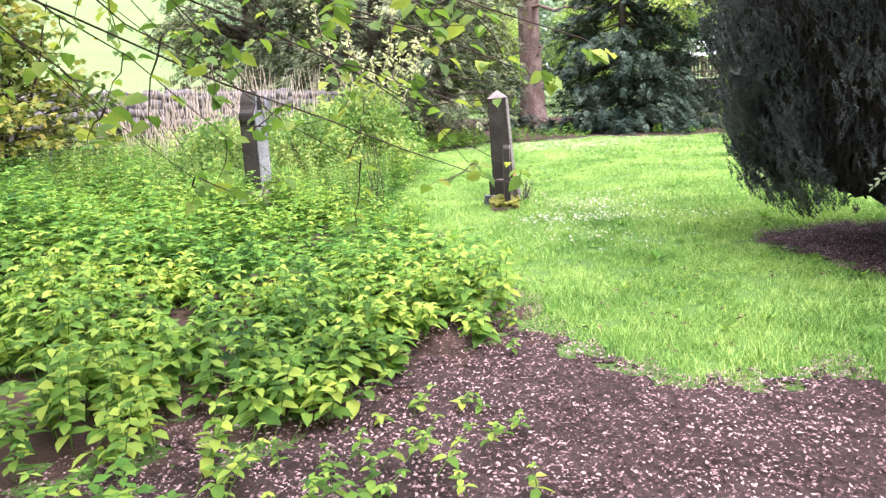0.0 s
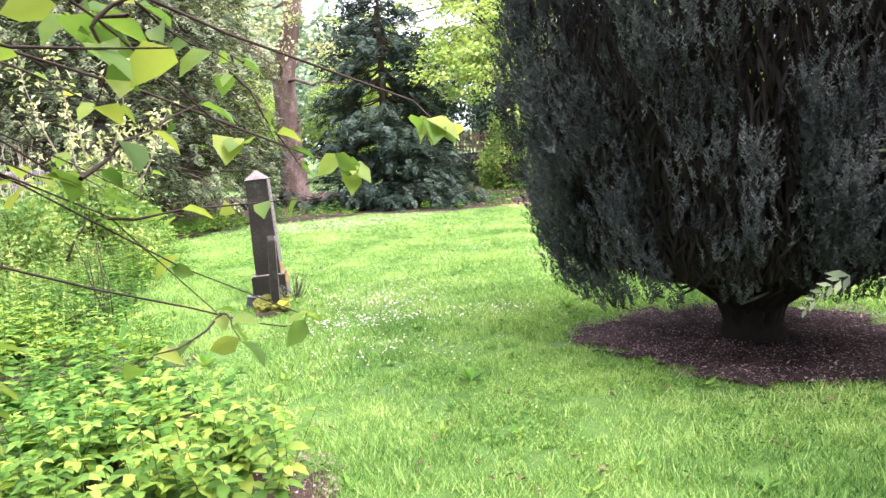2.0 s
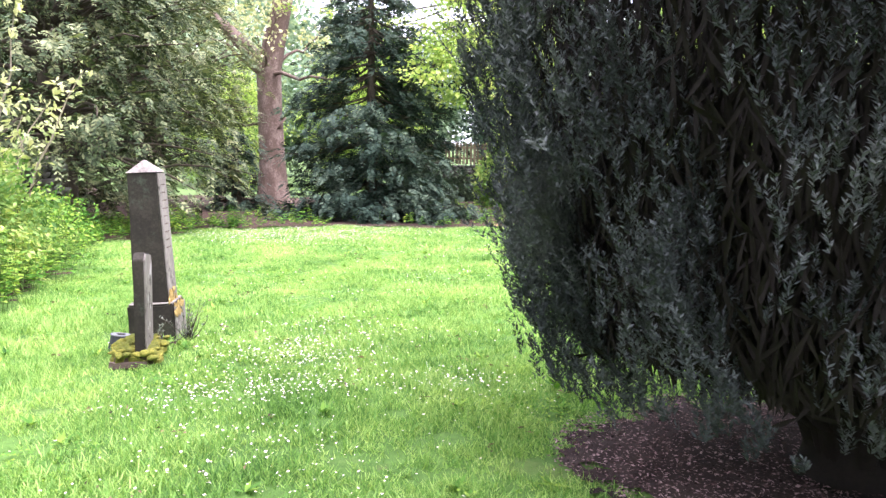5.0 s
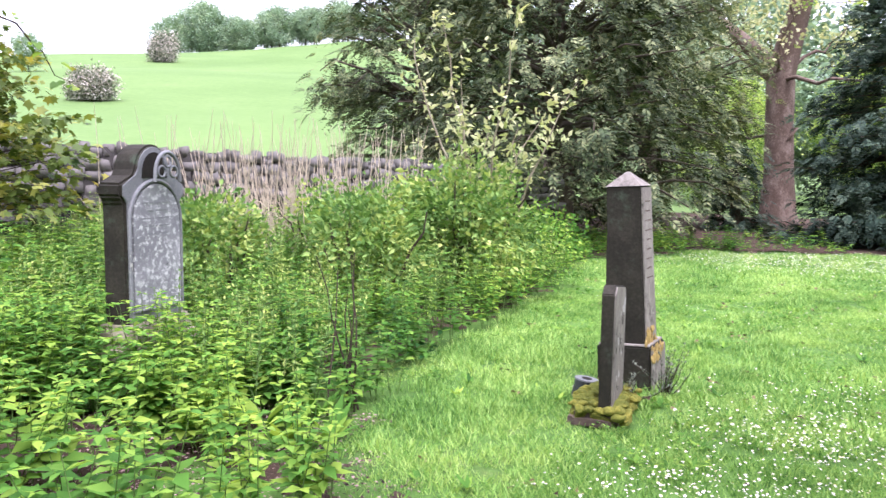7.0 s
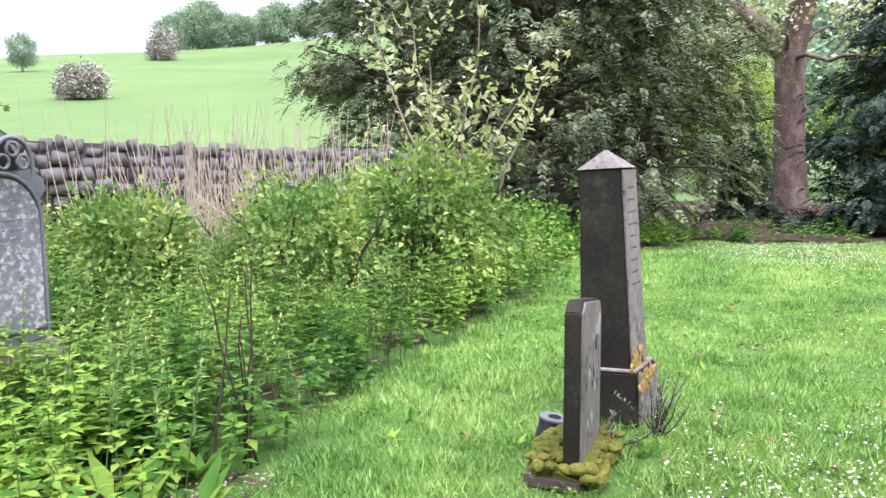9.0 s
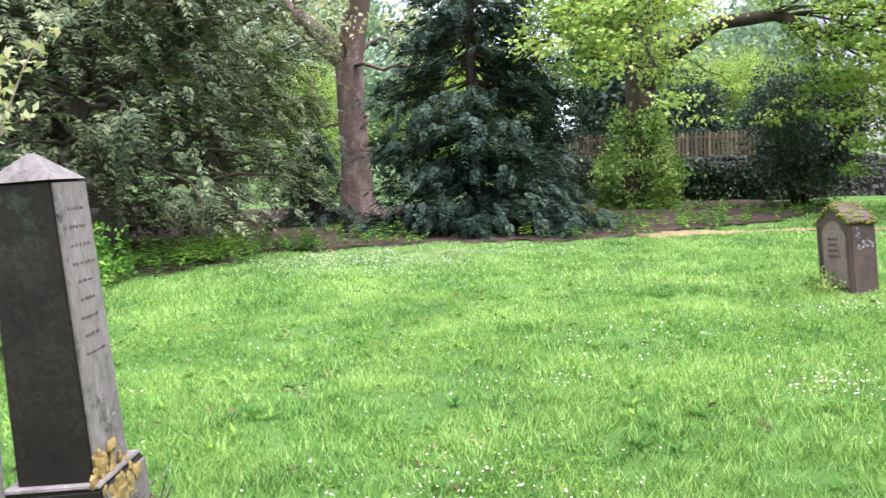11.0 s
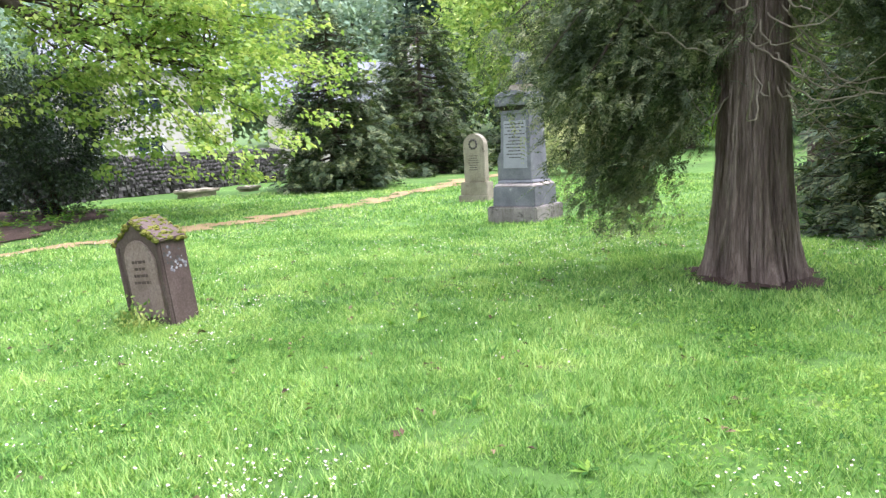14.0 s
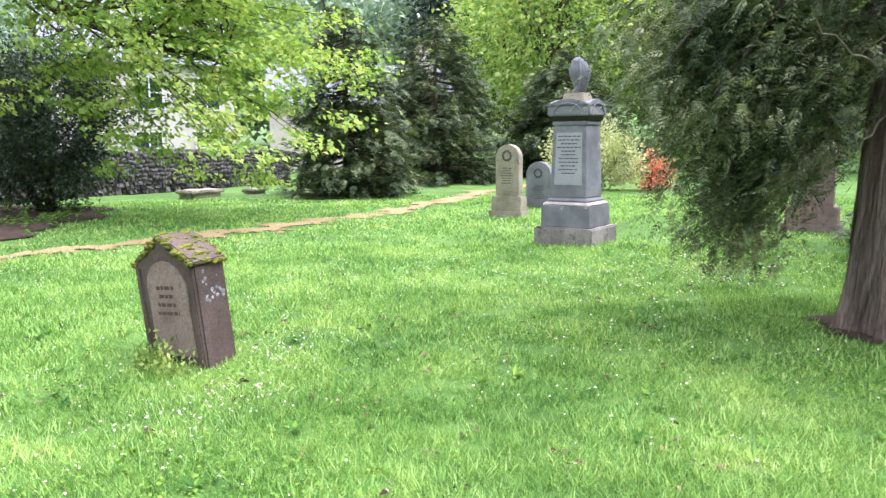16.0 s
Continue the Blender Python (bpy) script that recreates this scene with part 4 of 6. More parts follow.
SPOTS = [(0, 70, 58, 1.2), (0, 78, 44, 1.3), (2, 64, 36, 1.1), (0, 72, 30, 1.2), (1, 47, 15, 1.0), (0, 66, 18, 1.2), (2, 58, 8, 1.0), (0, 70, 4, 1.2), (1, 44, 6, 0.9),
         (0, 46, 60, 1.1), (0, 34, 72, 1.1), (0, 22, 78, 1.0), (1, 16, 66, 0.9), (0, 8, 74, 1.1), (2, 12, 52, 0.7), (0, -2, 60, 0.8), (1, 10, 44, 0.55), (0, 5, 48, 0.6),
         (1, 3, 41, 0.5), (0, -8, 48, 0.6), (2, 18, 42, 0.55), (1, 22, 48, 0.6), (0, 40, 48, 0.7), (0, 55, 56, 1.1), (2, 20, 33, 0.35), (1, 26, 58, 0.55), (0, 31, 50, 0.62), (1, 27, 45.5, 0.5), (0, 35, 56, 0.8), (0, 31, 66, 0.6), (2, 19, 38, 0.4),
         # unseen trees behind the walk, added to close the place for bounced light
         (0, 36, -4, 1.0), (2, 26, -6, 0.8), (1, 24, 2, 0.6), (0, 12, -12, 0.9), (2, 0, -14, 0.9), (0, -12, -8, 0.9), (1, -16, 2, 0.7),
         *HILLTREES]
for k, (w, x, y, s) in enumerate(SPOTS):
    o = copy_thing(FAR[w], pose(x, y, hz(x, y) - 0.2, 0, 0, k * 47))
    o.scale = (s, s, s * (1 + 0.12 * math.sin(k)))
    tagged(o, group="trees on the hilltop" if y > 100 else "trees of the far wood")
HB = bush("hawthorn_bush", "whitish flowering hawthorn on the hillside field", (-31.7, 42.8), (1.25, 1.25, 1.75), MAY, 81, 120, 90, 0.15, 0.22, 8)
copy_thing(HB, pose(-68.5, 99.1, hz(-68.5, 99.1), 0, 0, 40)).scale = (1.5, 1.5, 2.1)
copy_thing(FAR[0], pose(-51.4, 58.1, hz(-51.4, 58.1), 0, 0, 90)).scale = (0.19, 0.19, 0.215)

# ---- the nettle bank and its shrubs ----
bush("elder_shrub", "yellow-green elder shrub on the nettle bank", (-1.15, 13.7), (0.9, 0.85, 1.5), SHRUB, 91, 130, 75, 0.085, 0.13, 14)
bush("elder_shrub", "low yellow-green shrub beside the dead stalks", (-2.5, 13.6), (0.85, 0.8, 1.1), SHRUB, 92, 80, 75, 0.08, 0.13, 12)


def maple(label, pos, size, seed, tiers=150, per=26):
    """Thin stems carrying flat layers of palmate leaves, one layer above the other."""
    rng = np.random.default_rng(seed)
    root = thing("maple_tree", label, "tree", pose(pos[0], pos[1], hz(*pos)))
    sx, sy, sz = size
    C, O = [], []
    for k in range(9):
        th, out = k * 2.4, rng.uniform(0.15, 0.75)
        e = (sx * out * math.cos(th), sy * out * math.sin(th), sz * rng.uniform(0.75, 1.0))
        g, p = limb_geo((0.08 * math.cos(th), 0.08 * math.sin(th), -0.1), e, 0.035, 0.008, rng, 9, 0.04, 0, 6)
        part("stem", mesh_np("stem", *g, True), DARKTWIG, root)
    twigs = []
    for k in range(tiers):
        th, f = rng.uniform(0, 6.283), rng.uniform(0.24, 1.0)
        R = (1 - 0.65 * max(0, f - 0.6) / 0.4) * rng.uniform(0.35, 1.05)
        c = np.array([sx * R * math.cos(th), sy * R * math.sin(th), sz * f])
        twigs.append(limb_geo((c[0] * 0.3, c[1] * 0.3, c[2] * 0.85), c, 0.008, 0.003, rng, 5, 0.02, 0, 4)[0])
        C.append(c)
        O.append((math.cos(th), math.sin(th), 0))
    part("twig_tangle", mesh_np("twig_tangle", *join(twigs), True), DARKTWIG, root, kind="stuff")
    V, F = sprays(np.array(C), np.array(O), per, np.array([0.16, 0.16, 0.035]), 0.12, 0.115, 0.25, rng, True, 1.6, 0.6)
    part("crown", mesh_np("crown", V, F), MAPLE, root)


maple("young maple with gold-tipped leaves before the old wall", (-6.2, 11.0), (1.6, 1.4, 3.0), 93, 280)
maple("dark young maple against the old wall", (-8.0, 9.2), (1.7, 1.6, 2.8), 94, 250)
bush("elder_shrub", "young elder shrub with yellow-green tips", (-3.1, 11.6), (0.55, 0.5, 1.05), SHRUB, 97, 60, 60, 0.08, 0.10, 9)
bush("elder_shrub", "young elder shrub with yellow-green tips", (-1.75, 12.3), (0.6, 0.5, 1.15), SHRUB, 98, 60, 60, 0.08, 0.10, 9)
bush("bramble", "tangled bramble below the yew", (-1.1, 17.4), (0.9, 1.2, 0.8), NETTLE, 95, 50, 60, 0.08, 0.14, 12)


def sapling():
    rng = np.random.default_rng(96)
    root = thing("sapling", "slender sapling with pale opening leaves", "tree", pose(-0.85, 13.9, hz(-0.85, 13.9)))
    geos, C = [], []
    for k in range(9):
        e = np.array([rng.normal(0, 0.55), rng.normal(0, 0.4), rng.uniform(1.9, 3.2)])
        g, p = limb_geo((0, 0, 0.2), e, 0.022, 0.005, rng, 9, 0.05, 0, 5)
        part("stem", mesh_np("stem", *g, True), TWIG, root)
        for q in range(4, 9):
            C += [p[q], p[q] + rng.normal(0, 0.16, 3)]
    C = np.array(C)
    V, F = sprays(C, unit(rng.normal(0, 1, C.shape)), 9, 0.06, 0.10, 0.05, -0.1, rng)
    part("crown", mesh_np("crown", V, F), PALE, root)


sapling()


def dead_stalks():
    rng = np.random.default_rng(97)
    geos = []
    for k in range(420):
        x, y = np.clip(rng.normal(-3.5, 0.95), -6, -2.0), np.clip(rng.normal(14.3, 0.6), 13, 15.6)
        h = rng.uniform(0.7, 2.0)
        l = rng.normal(0, 0.28, 2)
        if k % 9 == 0:
            l *= 2
            h *= 0.7
        z = hz(x, y)
        geos.append(tube(wander((x, y, z), (x + l[0], y + l[1], z + h), 4, 0.02, rng), [0.009, 0.008, 0.006, 0.003], 3))
    solo("dead_stalks", mesh_np("dead_stalks", *join(geos)), STRAW, "pale dead willowherb stalks standing on the bank", "dry stalks", "stuff")


dead_stalks()


def vnoise(x, y, cell, seed):
    """Smooth random values between 0 and 1 over the plan."""
    g = np.random.default_rng(seed).uniform(0, 1, (256, 256))
    u, v = x / cell + 100, y / cell + 100
    i, j = np.floor(u).astype(int), np.floor(v).astype(int)
    fu, fv = smooth01(u - i), smooth01(v - j)
    q = lambda a, b: g[a % 256, b % 256]
    return (q(i, j) * (1 - fu) + q(i + 1, j) * fu) * (1 - fv) + (q(i, j + 1) * (1 - fu) + q(i + 1, j + 1) * fu) * fv


def nettles():
    """Nettles and ground elder: each plant a stem with crossed pairs of toothed leaves, smaller towards the top."""
    rng = np.random.default_rng(98)
    P, A, N, L, S = [], [], [], [], []
    stems = []

    def bedful(n, x0, x1, y0, y1, h0, h1, leaf, tiers, test):
        x, y = rng.uniform(x0, x1, n), rng.uniform(y0, y1, n)
        grow = vnoise(x, y, 0.55, 31)
        ok = test(x, y) & (grow > np.where(y < 5.6, 0.29, 0.20))
        for x, y, g in zip(x[ok], y[ok], grow[ok]):
            h = rng.uniform(h0, h1) * (0.5 + 0.85 * g)
            z = hz(x, y)
            lean = rng.normal(0, 0.10, 2)
            top = np.array([x + lean[0], y + lean[1], z + h])
            stems.append(tube([(x, y, z - 0.02), top], [0.004, 0.002], 3))
            th = rng.uniform(0, 6.28)
            for k in range(tiers):
                f = 1 - k * 0.78 / tiers
                c = np.array([x, y, z]) + (top - np.array([x, y, z])) * f
                ll = leaf * (0.55 + 0.75 * k / tiers) * rng.uniform(0.8, 1.2)
                for q in range(4 if k == 0 else 3):
                    a = th + k * 1.57 + q * (1.57 if k == 0 else 2.1) + rng.normal(0, 0.25)
                    P.append(c)
                    A.append((math.cos(a), math.sin(a), rng.uniform(-0.35, 0.25)))
                    N.append((rng.normal(0, 0.2), rng.normal(0, 0.2), 1))
                    L.append(ll)

    lush = lambda x, y: x < np.interp(y, BED_Y, BED_X) - 0.02 + wob(x, y)
    bedful(1650, -4.2, 0.7, 3.3, 7.6, 0.20, 0.46, 0.125, 4, lambda x, y: lush(x, y) & (y > np.interp(x, [-1.0, -0.7, -0.2, 0.3, 0.7], [3.2, 3.5, 4.1, 4.7, 5.2]) + 2 * wob(x, y)))
    bedful(290, -3.2, -0.7, 1.3, 3.6, 0.15, 0.40, 0.10, 4, lambda x, y: x < np.interp(y, [1.3, 2.6, 3.6], [-1.15, -1.0, -0.75]) + wob(x, y))
    bedful(95, -0.9, 0.7, 2.2, 5.0, 0.08, 0.22, 0.07, 3, lambda x, y: x < 0.55)
    bedful(3700, -7.0, 0.3, 7.4, 18.5, 0.30, 0.62, 0.085, 6, lush)
    bedful(1700, -9.5, -3.3, 3.5, 12, 0.4, 0.7, 0.11, 5, lush)
    bedful(420, -5.4, -2.4, 7.3, 9.8, 0.30, 0.55, 0.11, 5, lush)
    bedful(700, -3.0, 2.5, 17.5, 21.8, 0.2, 0.45, 0.10, 5, lambda x, y: ~is_lawn(x, y))
    bedful(520, -3.5, 11.5, 20.3, 24.5, 0.12, 0.38, 0.10, 4, lambda x, y: in_back_bed(x, y) & (np.sin(2.1 * x) + np.sin(1.3 * x + 2 * y) > -0.3))
    bedful(260, 8.0, 16.0, 21.0, 28.0, 0.12, 0.35, 0.12, 4, in_back_bed)
    bedful(330, -2.6, -1.0, 8.2, 10.0, 0.38, 0.60, 0.09, 7, lambda x, y: ~((np.abs(x + 2.05) < 0.20) & (np.abs(y - 9.31) < 0.42)))
    L = np.array(L)
    P, A, N = np.array(P), np.array(A), np.array(N)
    front = (P[:, 1] + 1.2 * vnoise(P[:, 0], P[:, 1], 0.8, 33) < 6.5) & (P[:, 1] > 2.6) & (P[:, 0] > -4.3)
    V, F = big_leaf_geo(P[front], A[front], N[front], L[front] * 0.85, L[front] * 0.52, 0.15, 0.2)
    solo("ground_elder", mesh_np("ground_elder", V, F), ELDERLEAF, "yellow-green ground elder spreading over the bed's edge", "ground elder", "stuff")
    P, A, N, L = P[~front], A[~front], N[~front], L[~front]
    V, F = leaf_geo(P, A, N, L, L * 0.54, 0.18, 0.38)
    solo("nettle_bed", mesh_np("nettle_bed", V, F), NETTLE, "dense bright green nettles and ground elder", "nettles", "stuff")
    solo("nettle_stems", mesh_np("nettle_stems", *join(stems)), STEM, "thin green stems of the nettle bed", "nettles", "stuff")


nettles()


def willowherb():
    """Taller fine-leaved weeds among the nettles, and a few dark dead stems."""
    rng = np.random.default_rng(101)
    P, A, L, stems = [], [], [], []
    x, y = rng.uniform(-6.5, 0.1, 1500), rng.uniform(8.7, 16.5, 1500)
    k = (x < np.interp(y, BED_Y, BED_X) - 0.1 + wob(x, y)) & ~((np.abs(x + 2.05) < 0.25) & (np.abs(y - 9.31) < 0.45))
    for x, y in zip(x[k], y[k]):
        h, z = rng.uniform(0.4, 0.85), hz(x, y)
        top = np.array([x + rng.normal(0, 0.08), y + rng.normal(0, 0.08), z + h])
        foot = np.array([x, y, z - 0.02])
        stems.append(tube([foot, top], [0.004, 0.002], 3))
        for q in range(11):
            c = foot + (top - foot) * (0.35 + 0.65 * q / 10)
            for w in range(3):
                a = q * 2.1 + w * 2.09 + rng.normal(0, 0.2)
                P.append(c)
                A.append((math.cos(a), math.sin(a), rng.uniform(0.0, 0.7)))
                L.append(rng.uniform(0.045, 0.085) * (1.15 - 0.05 * q))
    L = np.array(L)
    V, F = leaf_geo(np.array(P), np.array(A), np.tile((0, 0, 1.0), (len(L), 1)), L, L * 0.3, 0.15, 0.4)
    solo("willowherb", mesh_np("willowherb", V, F), SHRUB, "tall fine-leaved willowherb and cleavers", "weeds", "stuff")
    solo("willowherb_stems", mesh_np("willowherb_stems", *join(stems)), STEM, "green stems of the willowherb", "weeds", "stuff")
    root = thing("dead_stem_clump", "clump of thin dark dead stems in the nettles", "dry stalks", pose(-0.62, 9.35, hz(-0.62, 9.35)))
    for k in range(6):
        p = wander((rng.normal(0, 0.05), rng.normal(0, 0.05), -0.02), (rng.normal(-0.08, 0.12), rng.normal(0, 0.1), rng.uniform(0.6, 1.0)), 6, 0.012, rng)
        part("stem", mesh_np("stem", *tube(p, np.linspace(0.008, 0.003, 6), 5), True), DARKTWIG, root)


willowherb()


# ---- the columnar yew by the path ----
def irish_yew():
    rng = np.random.default_rng(11)
    root = thing("irish_yew", "dense near-black upright yew flaring from a short trunk", "tree", pose(4.3, 6.45, hz(4.3, 6.45)))
    geos = [tube([(0, 0, -0.1), (0, 0, 0.15), (0.02, 0, 0.42), (0, 0, 0.7)], [0.30, 0.22, 0.24, 0.12], 14, 0.08)]
    for k in range(20):
        th = k * 2.4 + rng.normal(0, 0.15)
        c, w = math.cos(th), math.sin(th)
        r = rng.uniform(0.9, 1.35)
        geos.append(tube([(0.10 * c, 0.10 * w, 0.05), (0.24 * c, 0.24 * w, 0.40), (0.55 * r * c, 0.55 * r * w, 0.78), (0.85 * r * c, 0.85 * r * w, 1.25), (r * c, r * w, 2.1)], [0.075, 0.06, 0.048, 0.036, 0.015], 7, 0.1))
    for k in range(46):
        th = k * 2.4 + rng.normal(0, 0.2)
        r = rng.uniform(0.8, 1.5)
        z = 0.25 + 0.65 * (r - 0.9) + rng.uniform(0, 0.4)
        p = np.array([(0.15 * math.cos(th), 0.15 * math.sin(th), 0.3), (0.5 * r * math.cos(th + 0.1), 0.5 * r * math.sin(th + 0.1), 0.42 + 0.34 * z),
                      (0.85 * r * math.cos(th), 0.85 * r * math.sin(th), 0.30 + 0.85 * z), (r * math.cos(th), r * math.sin(th), z + 0.5)])
        geos.append(tube(p, [0.075, 0.05, 0.032, 0.012], 6, 0.1))
        for q in range(3):
            a = th + rng.normal(0, 0.35)
            rr = rng.uniform(0.55, 1.0)
            geos.append(tube([p[1], (rr * 0.8 * math.cos(a), rr * 0.8 * math.sin(a), 0.52), (rr * math.cos(a), rr * math.sin(a), 0.72)], [0.018, 0.012, 0.005], 4))
    # trunk and limbs get the near-black that paints in the crown's shade
    part("trunk", mesh_np("trunk", *join(geos), True), SHADEBLACK, root, "branching trunk coloured near-black for the shade under the crown")
    zs = [0.22, 0.45, 0.75, 1.1, 2.0, 2.8, 4.0, 5.4, 6.2, 6.6]
    rs = [1.16, 1.42, 1.60, 1.74, 1.93, 2.04, 1.95, 1.4, 0.75, 0.1]
    # upright plumes of foxtail shoots, with dark gaps between them
    k, per = 200, 78
    pt = np.where(rng.uniform(0, 1, k) < 0.45, rng.uniform(2.0, 5.3, k), rng.uniform(0, 6.283, k))
    face = np.maximum(0, np.cos(pt - 3.98)) ** 0.8
    pz = 0.15 + 0.36 * face + 4.6 * rng.uniform(0, 1, k) ** 1.9
    plen, pw = rng.uniform(0.5, 1.5, k), rng.uniform(0.05, 0.10, k)
    pd = rng.uniform(0.80, 1.0, k)
    n = k * per
    o = np.repeat(np.arange(k), per)
    f = rng.uniform(0, 1, n)
    z = pz[o] + plen[o] * f
    R = np.interp(z, zs, rs)
    th = pt[o] + (rng.normal(0, 1, n) * pw[o] * (1.25 - 0.75 * f) + 0.06 * np.sin(5 * f + pt[o] * 9)) / R
    r = R * pd[o] + rng.normal(0, 0.05, n) * (1.2 - 0.7 * f)
    ln = rng.uniform(0.07, 0.19, n)
    base = np.stack([np.cos(th) * r, np.sin(th) * r, z], 1)
    out = np.stack([np.cos(th), np.sin(th), 0 * th], 1)
    dirn = unit(out * rng.uniform(0.0, 0.7, n)[:, None] + np.array([0, 0, 1.0]) + rng.normal(0, 0.25, (n, 3)))
    m = 34
    t = np.tile(np.linspace(0, 1, m), n)
    P = np.repeat(base, m, 0) + np.repeat(dirn * ln[:, None], m, 0) * t[:, None]
    a = rng.uniform(0, 6.283, n * m)
    side = np.stack([np.cos(a), np.sin(a), 0 * a], 1)
    axis = side * 0.8 + np.repeat(dirn, m, 0) * 0.8 + rng.normal(0, 0.2, (n * m, 3))
    nrm = rng.normal(0, 0.5, (n * m, 3)) + np.repeat(dirn, m, 0)
    L = 0.027 * rng.uniform(0.7, 1.3, n * m) * (1.1 - 0.35 * t)
    V, F = leaf_geo(P, axis, nrm, L, L * 0.28, 0.1)
    # inner twigs, their near-black colour standing for the unlit inside
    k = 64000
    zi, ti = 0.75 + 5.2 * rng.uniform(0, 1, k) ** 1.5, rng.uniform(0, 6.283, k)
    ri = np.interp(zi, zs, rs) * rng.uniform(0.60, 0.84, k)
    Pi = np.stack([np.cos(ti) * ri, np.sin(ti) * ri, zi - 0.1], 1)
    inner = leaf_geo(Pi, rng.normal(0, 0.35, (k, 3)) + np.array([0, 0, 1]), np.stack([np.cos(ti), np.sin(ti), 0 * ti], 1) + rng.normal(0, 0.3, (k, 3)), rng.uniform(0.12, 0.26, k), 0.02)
    part("inner_thicket", mesh_np("inner_thicket", *inner), SHADEBLACK, root, "dead twigs inside the crown, coloured near-black as its inner shade", "stuff")
    V[:, 2] = np.maximum(V[:, 2], 0.12)
    part("crown", mesh_np("crown", V, F), YEW, root)


irish_yew()


# ---- the red-barked cedar ----
def cedar():
    rng = np.random.default_rng(12)
    bx, by = 10.17, 9.72
    root = thing("cedar_tree", "old cedar with stringy red-brown bark and drooping dark sprays", "tree", pose(bx, by, hz(bx, by)))
    zs = np.array([-0.2, 0.0, 0.12, 0.3, 0.6, 1.0, 1.6, 2.3, 3.2, 4.5, 6.5, 9.0])
    rs = np.array([0.47, 0.43, 0.39, 0.36, 0.335, 0.31, 0.28, 0.26, 0.24, 0.21, 0.15, 0.04])
    S = 128
    ang = np.linspace(0, 2 * np.pi, S, endpoint=False)
    V = []
    zz = np.concatenate([np.linspace(-0.2, 3.4, 46), np.linspace(3.6, 9, 10)])
    for z in zz:
        r = np.interp(z, zs, rs)
        fl = 1 + 0.16 * np.sin(ang * 7 + 0.8 + 0.5 * np.sin(ang * 2)) * np.exp(-max(z, 0) / 0.45) + 0.04 * np.sin(ang * 9 + 2 + z * 0.5) + 0.055 * np.sin(ang * 23 + 1.5 * np.sin(z * 1.2)) + 0.034 * np.sin(ang * 41 + 2.2 * np.sin(z * 0.9 + 1)) + rng.normal(0, 0.010, S)
        V.append(np.stack([np.cos(ang) * r * fl - 0.02 * z, np.sin(ang) * r * fl, 0 * ang + z], 1))
    V = np.concatenate(V)
    i = np.arange(len(zz) - 1)[:, None] * S + np.arange(S)[None]
    j = np.arange(len(zz) - 1)[:, None] * S + (np.arange(S)[None] + 1) % S
    F = np.stack([i, j, j + S, i + S], -1).reshape(-1, 4)
    part("trunk", mesh_np("trunk", V, F, True), REDBARK, root, "fluted trunk with peeling red-brown bark")
    # loose strips of bark
    n = 1500
    th, z = rng.uniform(0, 6.283, n), rng.uniform(0.1, 3.2, n)
    r = np.interp(z, zs, rs) * 1.035
    P = np.stack([np.cos(th) * r - 0.02 * z, np.sin(th) * r, z], 1)
    ax = np.stack([rng.normal(0, 0.06, n), rng.normal(0, 0.06, n), -np.ones(n)], 1) + 0.06 * np.stack([np.cos(th), np.sin(th), 0 * th], 1)
    Vs, Fs = leaf_geo(P, ax, np.stack([np.cos(th), np.sin(th), 0 * th], 1), rng.uniform(0.25, 0.7, n), rng.uniform(0.010, 0.030, n), 0.1)
    part("peeling_bark", mesh_np("peeling_bark", Vs, Fs), REDBARK, root, kind="stuff")
    geos, twigs, C, O = [], [], [], []
    ends = []
    for k in range(28):
        th = k * 2.4 + rng.normal(0, 0.2)
        z = rng.uniform(2.5, 7.5)
        R = rng.uniform(1.0, 1.8)
        ez = max(1.15, z - rng.uniform(0.7, 1.7))
        if math.cos(th - math.pi) > 0.35:
            # the open side, where only bare twigs hang low
            z, ez = max(z, 4.2), max(ez, 3.5)
        ends.append((th, z, R, ez))
    # low boughs that sweep down towards the monument side
    ends += [(math.radians(a), z, R, e) for a, z, R, e in ((98, 2.6, 1.2, 0.85), (104, 2.5, 1.3, 1.0), (92, 2.4, 1.1, 0.65), (110, 2.9, 1.5, 1.5), (88, 2.8, 1.5, 1.7), (100, 3.1, 1.7, 2.1), (116, 2.6, 1.2, 1.3), (84, 2.6, 1.2, 1.1), (97, 2.2, 1.1, 0.95), (78, 3.0, 1.9, 1.9), (118, 3.2, 1.9, 2.0), (105, 3.4, 2.1, 2.5), (125, 3.0, 1.6, 1.8),
             (-85, 2.6, 1.3, 1.5), (-97, 2.9, 1.8, 1.6), (-75, 2.8, 1.7, 1.5), (-110, 2.7, 1.6, 1.7), (-90, 3.2, 2.2, 1.9))]
    for th, z, R, ez in ends:
        s = np.array([0.2 * math.cos(th), 0.2 * math.sin(th), z])
        e = np.array([R * math.cos(th), R * math.sin(th), ez])
        g, p = limb_geo(s, e, 0.045, 0.008, rng, 9, 0.05, -0.25, 6)
        part("branch", mesh_np("branch", *g, True), BARK, root)
        for q in range(62 if ez < 2.2 else 26):
            c = p[rng.integers(3, 9)] + rng.normal(0, 0.16, 3)
            C.append(c)
            O.append((math.cos(th), math.sin(th), -0.3))
    for k in range(95):
        th = rng.uniform(0, 6.283)
        z = rng.uniform(1.75, 3.2)
        R = rng.uniform(0.5, 1.6)
        s = np.array([0.24 * math.cos(th), 0.24 * math.sin(th), z])
        e = np.array([R * math.cos(th + rng.normal(0, 0.3)), R * math.sin(th + rng.normal(0, 0.3)), z - rng.uniform(-0.2, 0.55)])
